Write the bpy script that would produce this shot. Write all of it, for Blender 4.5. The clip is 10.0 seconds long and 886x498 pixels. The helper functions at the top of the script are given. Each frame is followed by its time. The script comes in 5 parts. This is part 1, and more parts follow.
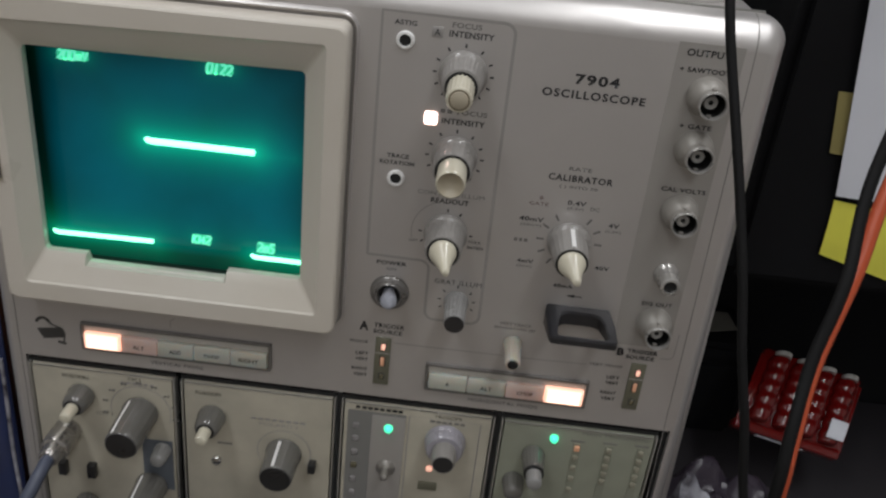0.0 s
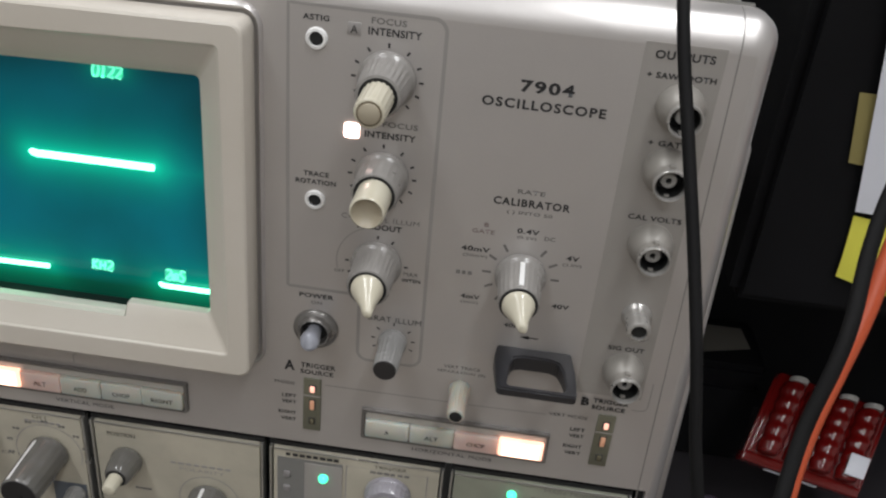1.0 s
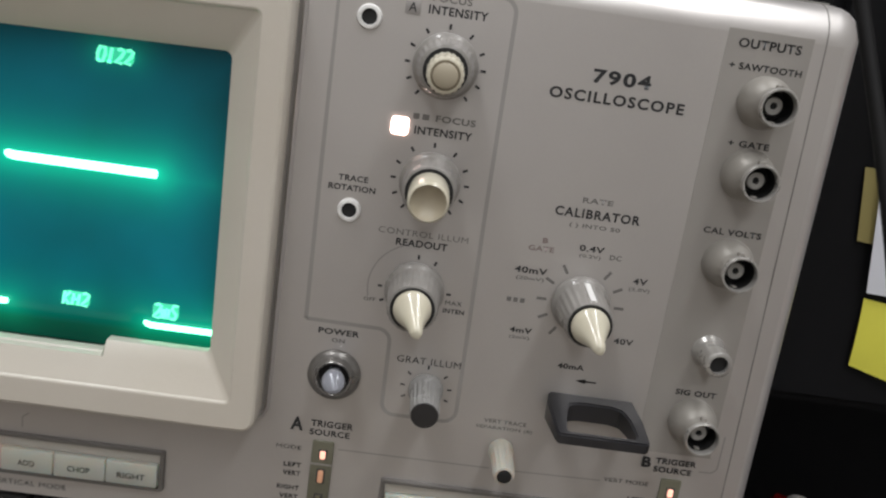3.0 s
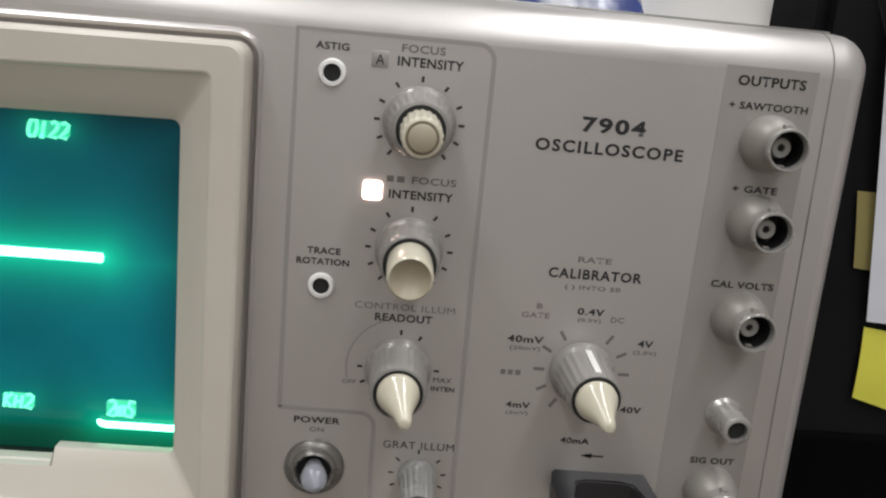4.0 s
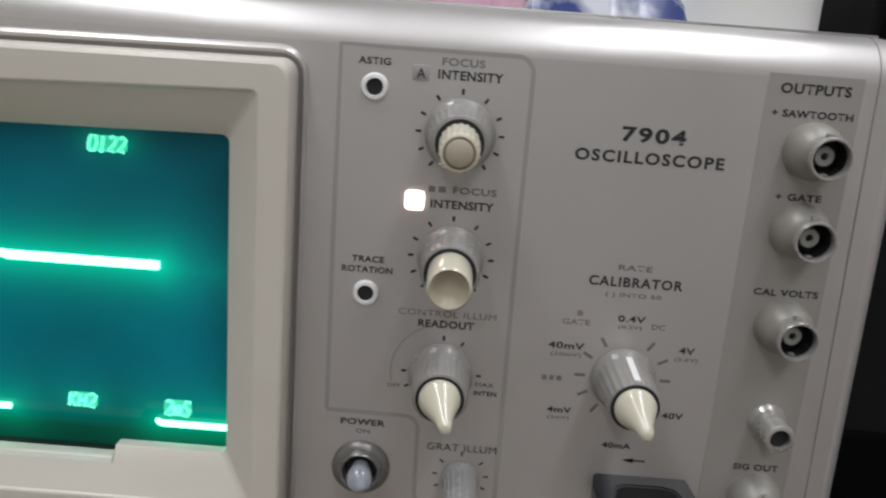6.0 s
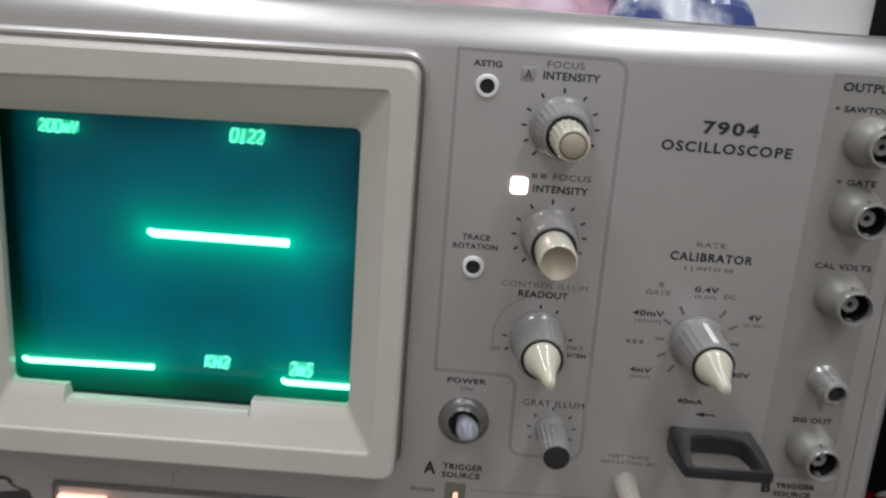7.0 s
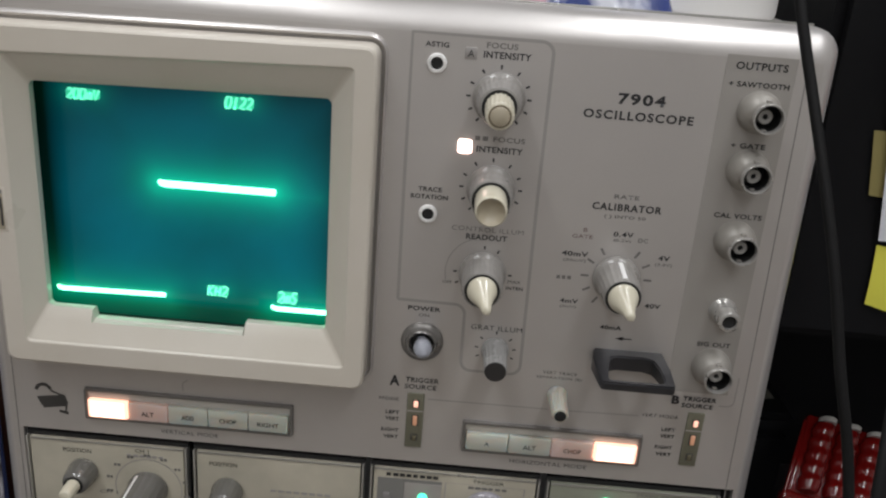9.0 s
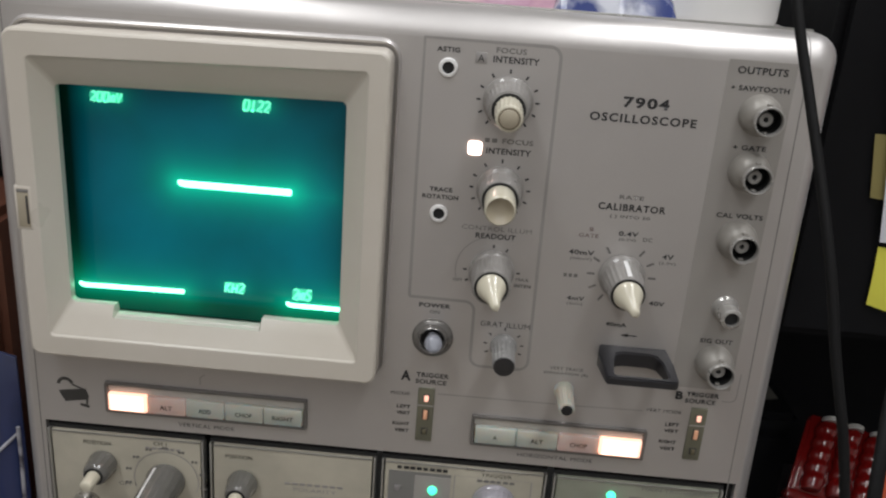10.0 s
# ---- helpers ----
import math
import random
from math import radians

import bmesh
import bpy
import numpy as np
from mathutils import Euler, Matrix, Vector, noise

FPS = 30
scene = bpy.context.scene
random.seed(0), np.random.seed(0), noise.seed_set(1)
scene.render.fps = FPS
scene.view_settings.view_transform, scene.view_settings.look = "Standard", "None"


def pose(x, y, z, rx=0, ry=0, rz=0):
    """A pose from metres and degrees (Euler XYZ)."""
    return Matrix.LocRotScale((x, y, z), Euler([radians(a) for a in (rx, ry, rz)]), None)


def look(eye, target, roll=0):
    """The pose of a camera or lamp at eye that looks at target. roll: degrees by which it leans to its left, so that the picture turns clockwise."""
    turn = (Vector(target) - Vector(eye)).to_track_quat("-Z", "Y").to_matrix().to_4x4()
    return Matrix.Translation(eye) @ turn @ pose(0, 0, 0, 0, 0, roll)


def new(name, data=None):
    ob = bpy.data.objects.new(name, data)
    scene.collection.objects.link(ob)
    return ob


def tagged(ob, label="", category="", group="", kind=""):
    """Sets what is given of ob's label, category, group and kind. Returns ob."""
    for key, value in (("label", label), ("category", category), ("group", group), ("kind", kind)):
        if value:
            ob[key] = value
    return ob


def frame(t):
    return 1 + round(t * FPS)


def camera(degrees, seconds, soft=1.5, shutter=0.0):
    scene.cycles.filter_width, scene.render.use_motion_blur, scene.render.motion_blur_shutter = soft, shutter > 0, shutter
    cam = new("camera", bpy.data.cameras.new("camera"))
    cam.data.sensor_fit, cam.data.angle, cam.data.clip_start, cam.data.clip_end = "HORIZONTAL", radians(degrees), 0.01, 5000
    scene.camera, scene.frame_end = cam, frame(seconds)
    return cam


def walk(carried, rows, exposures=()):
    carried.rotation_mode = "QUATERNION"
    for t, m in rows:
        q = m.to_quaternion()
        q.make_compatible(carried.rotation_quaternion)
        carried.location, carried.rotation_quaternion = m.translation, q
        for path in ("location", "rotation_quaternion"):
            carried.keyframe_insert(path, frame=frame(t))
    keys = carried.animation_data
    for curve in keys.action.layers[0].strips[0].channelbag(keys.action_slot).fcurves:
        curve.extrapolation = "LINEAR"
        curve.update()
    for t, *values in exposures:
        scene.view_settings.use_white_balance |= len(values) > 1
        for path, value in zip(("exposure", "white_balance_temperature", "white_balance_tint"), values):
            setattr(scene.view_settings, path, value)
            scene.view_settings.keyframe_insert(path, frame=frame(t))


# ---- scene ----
cam = camera(53.3, 10.0, soft=2.2, shutter=0.4)
PATH = [
    (0, (0.0433, -0.3194, 1.1917), (0.0397, -0.0538, 1.0524), 6.43),
    (0.3, (0.0526, -0.2955, 1.1881), (0.0439, -0.0295, 1.0497), 5.97),
    (0.5, (0.0603, -0.2861, 1.1836), (0.0487, -0.0189, 1.0477), 6.14),
    (0.7, (0.0654, -0.2757, 1.1840), (0.0548, -0.0101, 1.0448), 5.99),
    (1, (0.0775, -0.2611, 1.1867), (0.0617, 0.0004, 1.0404), 5.85),
    (1.2, (0.0773, -0.2585, 1.1857), (0.0591, 0.0027, 1.0393), 5.39),
    (1.5, (0.0813, -0.2537, 1.1861), (0.0508, 0.0057, 1.0386), 4.29),
    (2, (0.0780, -0.2525, 1.1860), (0.0395, 0.0058, 1.0383), 3.26),
    (2.2, (0.0710, -0.2601, 1.1793), (0.0405, 0.0028, 1.0379), 4.50),
    (3.3, (0.0306, -0.2401, 1.1059), (0.0509, 0.0505, 1.0340), 7.71),
    (3.5, (0.0301, -0.2331, 1.1090), (0.0523, 0.0568, 1.0353), 6.37),
    (3.7, (0.0294, -0.2291, 1.1124), (0.0536, 0.0612, 1.0407), 5.83),
    (4, (0.0322, -0.2223, 1.1216), (0.0531, 0.0679, 1.0483), 5.57),
    (4.5, (0.0401, -0.2256, 1.1195), (0.0513, 0.0653, 1.0467), 5.06),
    (5, (0.0436, -0.2252, 1.1243), (0.0512, 0.0644, 1.0464), 4.74),
    (5.2, (0.0436, -0.2250, 1.1253), (0.0513, 0.0648, 1.0481), 4.73),
    (6.3, (0.0290, -0.2256, 1.1347), (0.0271, 0.0625, 1.0510), 4.39),
    (6.5, (0.0201, -0.2266, 1.1400), (0.0194, 0.0590, 1.0481), 4.46),
    (6.8, (0.0068, -0.2393, 1.1378), (0.0113, 0.0468, 1.0475), 4.88),
    (7, (0.0078, -0.2575, 1.1352), (0.0077, 0.0298, 1.0490), 4.40),
    (7.2, (0.0097, -0.2727, 1.1397), (0.0094, 0.0133, 1.0491), 4.19),
    (7.5, (0.0191, -0.2900, 1.1483), (0.0140, -0.0068, 1.0493), 4.36),
    (8, (0.0284, -0.3064, 1.1551), (0.0235, -0.0253, 1.0503), 4.59),
    (8.5, (0.0301, -0.3059, 1.1579), (0.0244, -0.0259, 1.0505), 4.48),
    (9, (0.0300, -0.3072, 1.1559), (0.0244, -0.0266, 1.0498), 4.49),
    (9.5, (0.0291, -0.3149, 1.1575), (0.0241, -0.0344, 1.0512), 4.58),
    (10, (0.0289, -0.3178, 1.1572), (0.0210, -0.0368, 1.0525), 4.46),
]

EXPOSURE = [(0.0, -0.53, 6420, 10), (0.5, -0.37, 6330, 10), (1.2, -0.06, 6450, 10), (2.0, -0.05, 6400, 10), (3.5, 0.01, 6550, 10), (4.0, 0.02, 6550, 10), (4.5, 0.00, 6480, 10),
            (5.0, -0.06, 6400, 10), (6.3, -0.16, 6250, 10), (7.0, -0.21, 6150, 10), (8.0, -0.13, 6330, 10), (9.0, -0.16, 6450, 10), (10.0, -0.16, 6450, 10)]
walk(cam, [(t, look(eye, target, roll)) for t, eye, target, roll in PATH], EXPOSURE)

# ---------------------------------------------------------------- light
world = bpy.data.worlds.new("room_air")
scene.world = world
world.use_nodes = True
world.node_tree.nodes["Background"].inputs["Color"].default_value = (0.9, 0.95, 1.0, 1)
world.node_tree.nodes["Background"].inputs["Strength"].default_value = 0.005


def area_lamp(name, place, sx, sy, watts, colour):
    """A rectangular lamp that shines straight down."""
    data = bpy.data.lights.new(name, "AREA")
    data.shape, data.size, data.size_y, data.energy, data.color = "RECTANGLE", sx, sy, watts, colour
    ob = new(name, data)
    ob.matrix_world = pose(*place)
    return ob


TUBE = 1.5
# unseen tubes; the second pair, at y -1.95, is added as front fill
LIGHTS = ((-0.50, -0.42, 13.0), (0.46, -0.42, 14.6), (-0.50, -1.95, 7.6), (0.46, -1.95, 7.4))
for lx, ly, watts in LIGHTS:
    area_lamp("unseen_tube_light", (lx, ly, 2.36), 0.16, TUBE, watts, (0.968, 0.98, 1.0))

# ---------------------------------------------------------------- materials
def material(name, base, rough=0.5, metal=0.0, spots=0.0, spot_scale=40.0, grain=0.0, grain_scale=900.0,
             bump=0.0, rough_var=0.0, emit=None, strength=0.0, alpha=1.0, trans=0.0, coat=0.0, spec=None, tint=None, sss=0.0):
    m = bpy.data.materials.new(name)
    m.use_nodes = True
    nt = m.node_tree
    b = nt.nodes["Principled BSDF"]
    b.inputs["Roughness"].default_value = rough
    b.inputs["Metallic"].default_value = metal
    b.inputs["Base Color"].default_value = (*base, 1)
    b.inputs["Transmission Weight"].default_value = trans
    b.inputs["Coat Weight"].default_value = coat
    b.inputs["Alpha"].default_value = alpha
    if sss:
        b.inputs["Subsurface Weight"].default_value, b.inputs["Subsurface Scale"].default_value = sss, 0.011
        b.inputs["Subsurface Radius"].default_value = (1.0, 0.62, 0.45)
    if spec is not None:
        b.inputs["Specular IOR Level"].default_value = spec
    if emit:
        b.inputs["Emission Color"].default_value = (*emit, 1)
        b.inputs["Emission Strength"].default_value = strength
    co = nt.nodes.new("ShaderNodeTexCoord")
    if spots or grain or rough_var:
        n1 = nt.nodes.new("ShaderNodeTexNoise")
        n1.inputs["Scale"].default_value, n1.inputs["Detail"].default_value = spot_scale, 5
        n2 = nt.nodes.new("ShaderNodeTexNoise")
        n2.inputs["Scale"].default_value, n2.inputs["Detail"].default_value = grain_scale, 2
        nt.links.new(co.outputs["Object"], n1.inputs["Vector"])
        nt.links.new(co.outputs["Object"], n2.inputs["Vector"])
        other = tint if tint else tuple(c * 0.62 for c in base)
        mix = nt.nodes.new("ShaderNodeMix")
        mix.data_type = "RGBA"
        mix.inputs["A"].default_value, mix.inputs["B"].default_value = (*base, 1), (*other, 1)
        ramp = nt.nodes.new("ShaderNodeMapRange")
        ramp.inputs["From Min"].default_value, ramp.inputs["From Max"].default_value = 0.42, 0.72
        ramp.inputs["To Max"].default_value = spots
        nt.links.new(n1.outputs["Fac"], ramp.inputs["Value"])
        add = nt.nodes.new("ShaderNodeMath")
        add.operation = "MULTIPLY_ADD"
        add.inputs[1].default_value = grain
        nt.links.new(n2.outputs["Fac"], add.inputs[0])
        nt.links.new(ramp.outputs["Result"], add.inputs[2])
        nt.links.new(add.outputs[0], mix.inputs["Factor"])
        nt.links.new(mix.outputs["Result"], b.inputs["Base Color"])
        if rough_var:
            rr = nt.nodes.new("ShaderNodeMapRange")
            rr.inputs["From Min"].default_value, rr.inputs["From Max"].default_value = 0.3, 0.7
            rr.inputs["To Min"].default_value, rr.inputs["To Max"].default_value = rough - rough_var, rough + rough_var
            nt.links.new(n1.outputs["Fac"], rr.inputs["Value"])
            nt.links.new(rr.outputs["Result"], b.inputs["Roughness"])
        if bump:
            bp = nt.nodes.new("ShaderNodeBump")
            bp.inputs["Strength"].default_value, bp.inputs["Distance"].default_value = bump, 0.0003
            nt.links.new(n2.outputs["Fac"], bp.inputs["Height"])
            nt.links.new(bp.outputs["Normal"], b.inputs["Normal"])
    return m


M = {}
M["panel"] = material("panel_paint", (0.575, 0.546, 0.524), 0.40, 0.6, 0.22, 16, 0.14, 1500, 0.05, 0.08)
M["cast"] = material("cast_aluminium_paint", (0.61, 0.582, 0.562), 0.35, 0.6, 0.14, 24, 0.08, 1200, 0.03, 0.06)
M["bezel"] = material("bezel_plastic", (0.635, 0.588, 0.518), 0.33, 0.0, 0.16, 22, 0.08, 1200, 0.05, 0.06, tint=(0.45, 0.38, 0.27))
M["strip"] = material("grey_output_strip", (0.41, 0.387, 0.36), 0.44, 0.4, 0.12, 30, 0.10, 1500, 0.04, 0.05)
M["line"] = material("printed_grey_line", (0.38, 0.36, 0.345), 0.42, 0.35)
M["ink"] = material("black_panel_ink", (0.022, 0.022, 0.024), 0.45)
M["ink_grey"] = material("grey_panel_ink", (0.185, 0.175, 0.165), 0.5)
M["ink_red"] = material("reddish_panel_ink", (0.24, 0.185, 0.175), 0.5)
M["gap"] = material("grey_gap", (0.24, 0.225, 0.21), 0.6)
M["groove"] = material("dark_seam", (0.05, 0.047, 0.043), 0.6)
M["knob"] = material("grey_knob_plastic", (0.275, 0.26, 0.242), 0.30, 0.0, 0.15, 60, 0.06, 900, 0.0, 0.05, coat=0.45)
M["knob_module"] = material("brownish_grey_knob", (0.14, 0.134, 0.122), 0.16, 0.0, 0.2, 60, 0.06, 900, 0.0, 0.04, coat=1.0)
M["knob_lilac"] = material("pale_lilac_knob", (0.33, 0.315, 0.345), 0.28, 0.0, 0.12, 60, 0.06, 900, 0.0, 0.05, coat=0.6)
M["knob_end"] = material("dark_brown_knob_end", (0.022, 0.02, 0.02), 0.5, 0.0, 0.2, 90)
M["knob_light"] = material("light_grey_knob_plastic", (0.29, 0.285, 0.275), 0.28, 0.0, 0.12, 60, 0.06, 900, 0.03, 0.05, coat=0.2)
M["cream"] = material("cream_knob_plastic", (0.62, 0.58, 0.46), 0.22, 0.0, 0.14, 90, 0.05, 900, 0.03, 0.05, tint=(0.42, 0.35, 0.22), coat=0.7)
M["cream_groove"] = material("groove_shade_brown", (0.20, 0.165, 0.11), 0.5, 0.0, 0.2, 120)
M["cream_end"] = material("cream_knob_end", (0.42, 0.37, 0.28), 0.35, 0.0, 0.15, 120, 0.06, 900, 0.03, 0.05, tint=(0.33, 0.26, 0.15))
M["white"] = material("white_plastic", (0.86, 0.85, 0.83), 0.35, 0.0, 0.06, 60, 0.04, 900, 0.02, 0.05)
M["black"] = material("black_plastic", (0.012, 0.012, 0.013), 0.32, 0.0, 0.2, 60, 0.1, 900, 0.05, 0.08, tint=(0.05, 0.05, 0.05))
M["bank_frame"] = material("dark_silver_frame", (0.19, 0.18, 0.17), 0.33, 0.4, 0.2, 60)
M["bank_recess"] = material("grey_recess", (0.50, 0.475, 0.43), 0.5, 0.1, 0.15, 60)
M["loop_grey"] = material("dark_grey_plastic", (0.014, 0.014, 0.017), 0.38, 0.0, 0.2, 60, 0.1, 900, 0.05, 0.08, tint=(0.04, 0.04, 0.045), coat=0.35)
# near black, stands in for the shade in holes, gaps and the bay
M["hole"] = material("hole_shade_black", (0.008, 0.008, 0.008), 0.7)
M["nickel"] = material("nickel_plating", (0.46, 0.44, 0.41), 0.28, 0.85, 0.2, 120, 0.1, 900, 0.03, 0.08)
M["matt_nickel"] = material("matt_nickel_plating", (0.33, 0.31, 0.28), 0.46, 0.3, 0.2, 120, 0.1, 900, 0.03, 0.06)
M["nickel_bright"] = material("bright_nickel_plating", (0.50, 0.485, 0.46), 0.28, 0.6, 0.2, 120, 0.1, 900, 0.03, 0.06)
M["dark_nickel"] = material("dark_plated_collar", (0.27, 0.258, 0.245), 0.3, 0.6, 0.2, 120, 0.1, 900, 0.03, 0.06)
M["chrome"] = material("chrome", (0.62, 0.62, 0.62), 0.14, 1.0, 0.15, 150, 0.05, 900, 0.02, 0.05)
M["brass"] = material("brass_contact", (0.20, 0.16, 0.10), 0.3, 0.9, 0.2, 200)
M["dielectric"] = material("white_insulator", (0.40, 0.385, 0.36), 0.45, 0.0, 0.1, 200)
M["dielectric_pale"] = material("pale_grey_plastic", (0.27, 0.255, 0.25), 0.4, 0.0, 0.1, 90)
M["rail"] = material("brushed_aluminium_rail", (0.50, 0.49, 0.46), 0.32, 0.8, 0.2, 60, 0.15, 700, 0.05, 0.06)
M["cover"] = material("blue_grey_case_paint", (0.36, 0.37, 0.38), 0.5, 0.1, 0.2, 20, 0.1, 800, 0.06, 0.08)
M["module"] = material("module_panel_paint", (0.52, 0.482, 0.388), 0.40, 0.2, 0.55, 38, 0.1, 1500, 0.04, 0.06)
M["module_green"] = material("greenish_module_panel", (0.31, 0.32, 0.25), 0.42, 0.2, 0.5, 38, 0.1, 1500, 0.04, 0.06)
M["module_blue"] = material("blue_grey_module_print", (0.23, 0.225, 0.212), 0.5, 0.1, 0.12, 40, 0.1, 1500)
M["legend_blue"] = material("dark_blue_grey_print", (0.12, 0.135, 0.155), 0.5, 0.1, 0.12, 40, 0.1, 1500)
M["lens_off"] = material("unlit_amber_lens", (0.13, 0.115, 0.07), 0.2, 0.0, 0.1, 200, coat=0.5)
M["lens_on"] = material("lit_amber_lens", (0.6, 0.36, 0.28), 0.25, emit=(1.0, 0.52, 0.38), strength=1.3)
M["lens_dim"] = material("dim_amber_lens", (0.7, 0.4, 0.25), 0.25, emit=(1.0, 0.38, 0.2), strength=0.12)
M["bulb_on"] = material("lit_button_core", (0.9, 0.7, 0.55), 0.4, emit=(1.0, 0.74, 0.58), strength=2.4)
M["button_on"] = material("lit_button_cap", (0.9, 0.7, 0.55), 0.4, emit=(1.0, 0.50, 0.36), strength=1.7)
M["pilot"] = material("lit_pilot_window", (0.9, 0.75, 0.7), 0.4, emit=(1.0, 0.72, 0.64), strength=4.0)
M["green_led"] = material("lit_green_lamp", (0.1, 0.8, 0.5), 0.3, emit=(0.06, 0.9, 0.45), strength=2.2)
# faint emission and warm tint paint the lit neighbour's light on this button
M["button_warm"] = material("white_button_painted_spill", (0.50, 0.44, 0.40), 0.35, 0.0, 0.08, 80, 0.05, 900, 0.02, 0.05, emit=(1.0, 0.42, 0.32), strength=0.10, sss=0.85)
M["button"] = material("translucent_white_button", (0.585, 0.55, 0.475), 0.35, 0.0, 0.08, 80, 0.05, 900, 0.02, 0.05, sss=0.85)
M["key_dull"] = material("dull_olive_key", (0.30, 0.285, 0.215), 0.35, 0.0, 0.25, 200)
M["trig_strip"] = material("olive_lamp_strip", (0.16, 0.155, 0.11), 0.35, 0.1, 0.15, 60)
M["blue_white"] = material("bluish_white_toggle", (0.32, 0.33, 0.37), 0.2, 0.1, 0.08, 90)
M["trace"] = material("beam_trace", (0.3, 1.0, 0.7), 0.5, emit=(0.20, 1.0, 0.52), strength=6.0)
M["readout"] = material("beam_readout", (0.2, 1.0, 0.6), 0.5, emit=(0.16, 0.95, 0.60), strength=1.15)
M["readout_soft"] = material("readout_painted_glow", (0.1, 0.6, 0.4), 0.5, emit=(0.02, 0.42, 0.25), strength=1.0)

# ---------------------------------------------------------------- mesh helpers (millimetres, z counted from 0.9 m)
Z0 = 0.9


def P(x, y, z):
    return Vector((x / 1000, y / 1000, Z0 + z / 1000))


def root(name, place, label, category, group="", kind=""):
    ob = new(name)
    ob.location = place
    ob.empty_display_size = 0.02
    return tagged(ob, label, category, group, kind)


def smooth(me, angle=40):
    me.shade_smooth()
    me.set_sharp_from_angle(angle=radians(angle))


def part(name, bm, mat, parent=None, label="", angle=40):
    bmesh.ops.recalc_face_normals(bm, faces=bm.faces[:])
    me = bpy.data.meshes.new(name)
    bm.to_mesh(me)
    bm.free()
    for m in mat if isinstance(mat, (list, tuple)) else [mat]:
        me.materials.append(M[m] if isinstance(m, str) else m)
    smooth(me, angle)
    ob = new(name, me)
    if parent is not None:
        ob.parent = parent
        if parent.type == "EMPTY":
            ob.matrix_parent_inverse = parent.matrix_basis.inverted()
    if label:
        ob["label"] = label
    return ob


def box(bm, x0, x1, y0, y1, z0, z1, bevel=0.0, seg=2):
    vs = [bm.verts.new(P(x, y, z)) for x in (x0, x1) for y in (y0, y1) for z in (z0, z1)]
    fs = [bm.faces.new([vs[i] for i in f]) for f in
          ((0, 1, 3, 2), (4, 6, 7, 5), (0, 4, 5, 1), (2, 3, 7, 6), (0, 2, 6, 4), (1, 5, 7, 3))]
    if bevel:
        edges = {e for f in fs for e in f.edges}
        bmesh.ops.bevel(bm, geom=list(edges), offset=bevel / 1000, segments=seg, profile=0.5, affect="EDGES")
    return bm


def a_box(*a, **k):
    return box(bmesh.new(), *a, **k)


def lathe(bm, prof, cx, cz, seg=32, flutes=0, depth=0.0, fluted=(), cap=True, sx=1.0):
    """Turns a profile of (radius, y) round the axis that leaves the panel at (cx, cz)."""
    rings = []
    for k, (r, y) in enumerate(prof):
        ring = []
        for i in range(seg):
            a = 2 * math.pi * i / seg
            rr = r - (depth * (0.5 + 0.5 * math.cos(flutes * a)) ** 2 if k in fluted else 0)
            ring.append(bm.verts.new(P(cx + rr * math.cos(a) * sx, y, cz + rr * math.sin(a))))
        rings.append(ring)
    for a, b in zip(rings, rings[1:]):
        for i in range(seg):
            bm.faces.new((a[i], a[(i + 1) % seg], b[(i + 1) % seg], b[i]))
    if cap:
        bm.faces.new(rings[-1])
        bm.faces.new(rings[0])
    return bm


def a_lathe(*a, **k):
    return lathe(bmesh.new(), *a, **k)


def rr_loop(bm, x0, x1, z0, z1, r, y, n=6):
    pts = []
    for cx, cz, a0 in ((x1 - r, z1 - r, 0), (x0 + r, z1 - r, 90), (x0 + r, z0 + r, 180), (x1 - r, z0 + r, 270)):
        for i in range(n + 1):
            a = radians(a0 + 90 * i / n)
            pts.append(bm.verts.new(P(cx + r * math.cos(a), y, cz + r * math.sin(a))))
    return pts


def loft(bm, loops, closed=False, first=False, last=False):
    for a, b in zip(loops, loops[1:] + ([loops[0]] if closed else [])):
        n = len(a)
        for i in range(n):
            bm.faces.new((a[i], a[(i + 1) % n], b[(i + 1) % n], b[i]))
    if first:
        bm.faces.new(loops[0])
    if last:
        bm.faces.new(loops[-1])
    return bm


def ribbon(bm, pts, width, y, thick=0.12):
    """A flat printed line through (x, z) points."""
    left, right = [], []
    for i, (x, z) in enumerate(pts):
        a = Vector(pts[max(i - 1, 0)])
        b = Vector(pts[min(i + 1, len(pts) - 1)])
        d = (b - a).normalized() if (b - a).length else Vector((1, 0))
        n = Vector((-d.y, d.x)) * width / 2
        left.append(bm.verts.new(P(x + n.x, y, z + n.y)))
        right.append(bm.verts.new(P(x - n.x, y, z - n.y)))
    for i in range(len(pts) - 1):
        bm.faces.new((left[i], left[i + 1], right[i + 1], right[i]))
    return bm


def arc(cx, cz, r, a0, a1, n=10):
    return [(cx + r * math.cos(radians(a0 + (a1 - a0) * i / n)), cz + r * math.sin(radians(a0 + (a1 - a0) * i / n))) for i in range(n + 1)]


def glide(pts, n=8):
    """Catmull-Rom points through the given ones."""
    pts = [Vector(p) for p in pts]
    out = []
    for i in range(len(pts) - 1):
        p0, p1, p2, p3 = pts[max(i - 1, 0)], pts[i], pts[i + 1], pts[min(i + 2, len(pts) - 1)]
        for k in range(n):
            t = k / n
            out.append(0.5 * (2 * p1 + (p2 - p0) * t + (2 * p0 - 5 * p1 + 4 * p2 - p3) * t * t + (3 * p1 - p0 - 3 * p2 + p3) * t ** 3))
    return out + [pts[-1]]


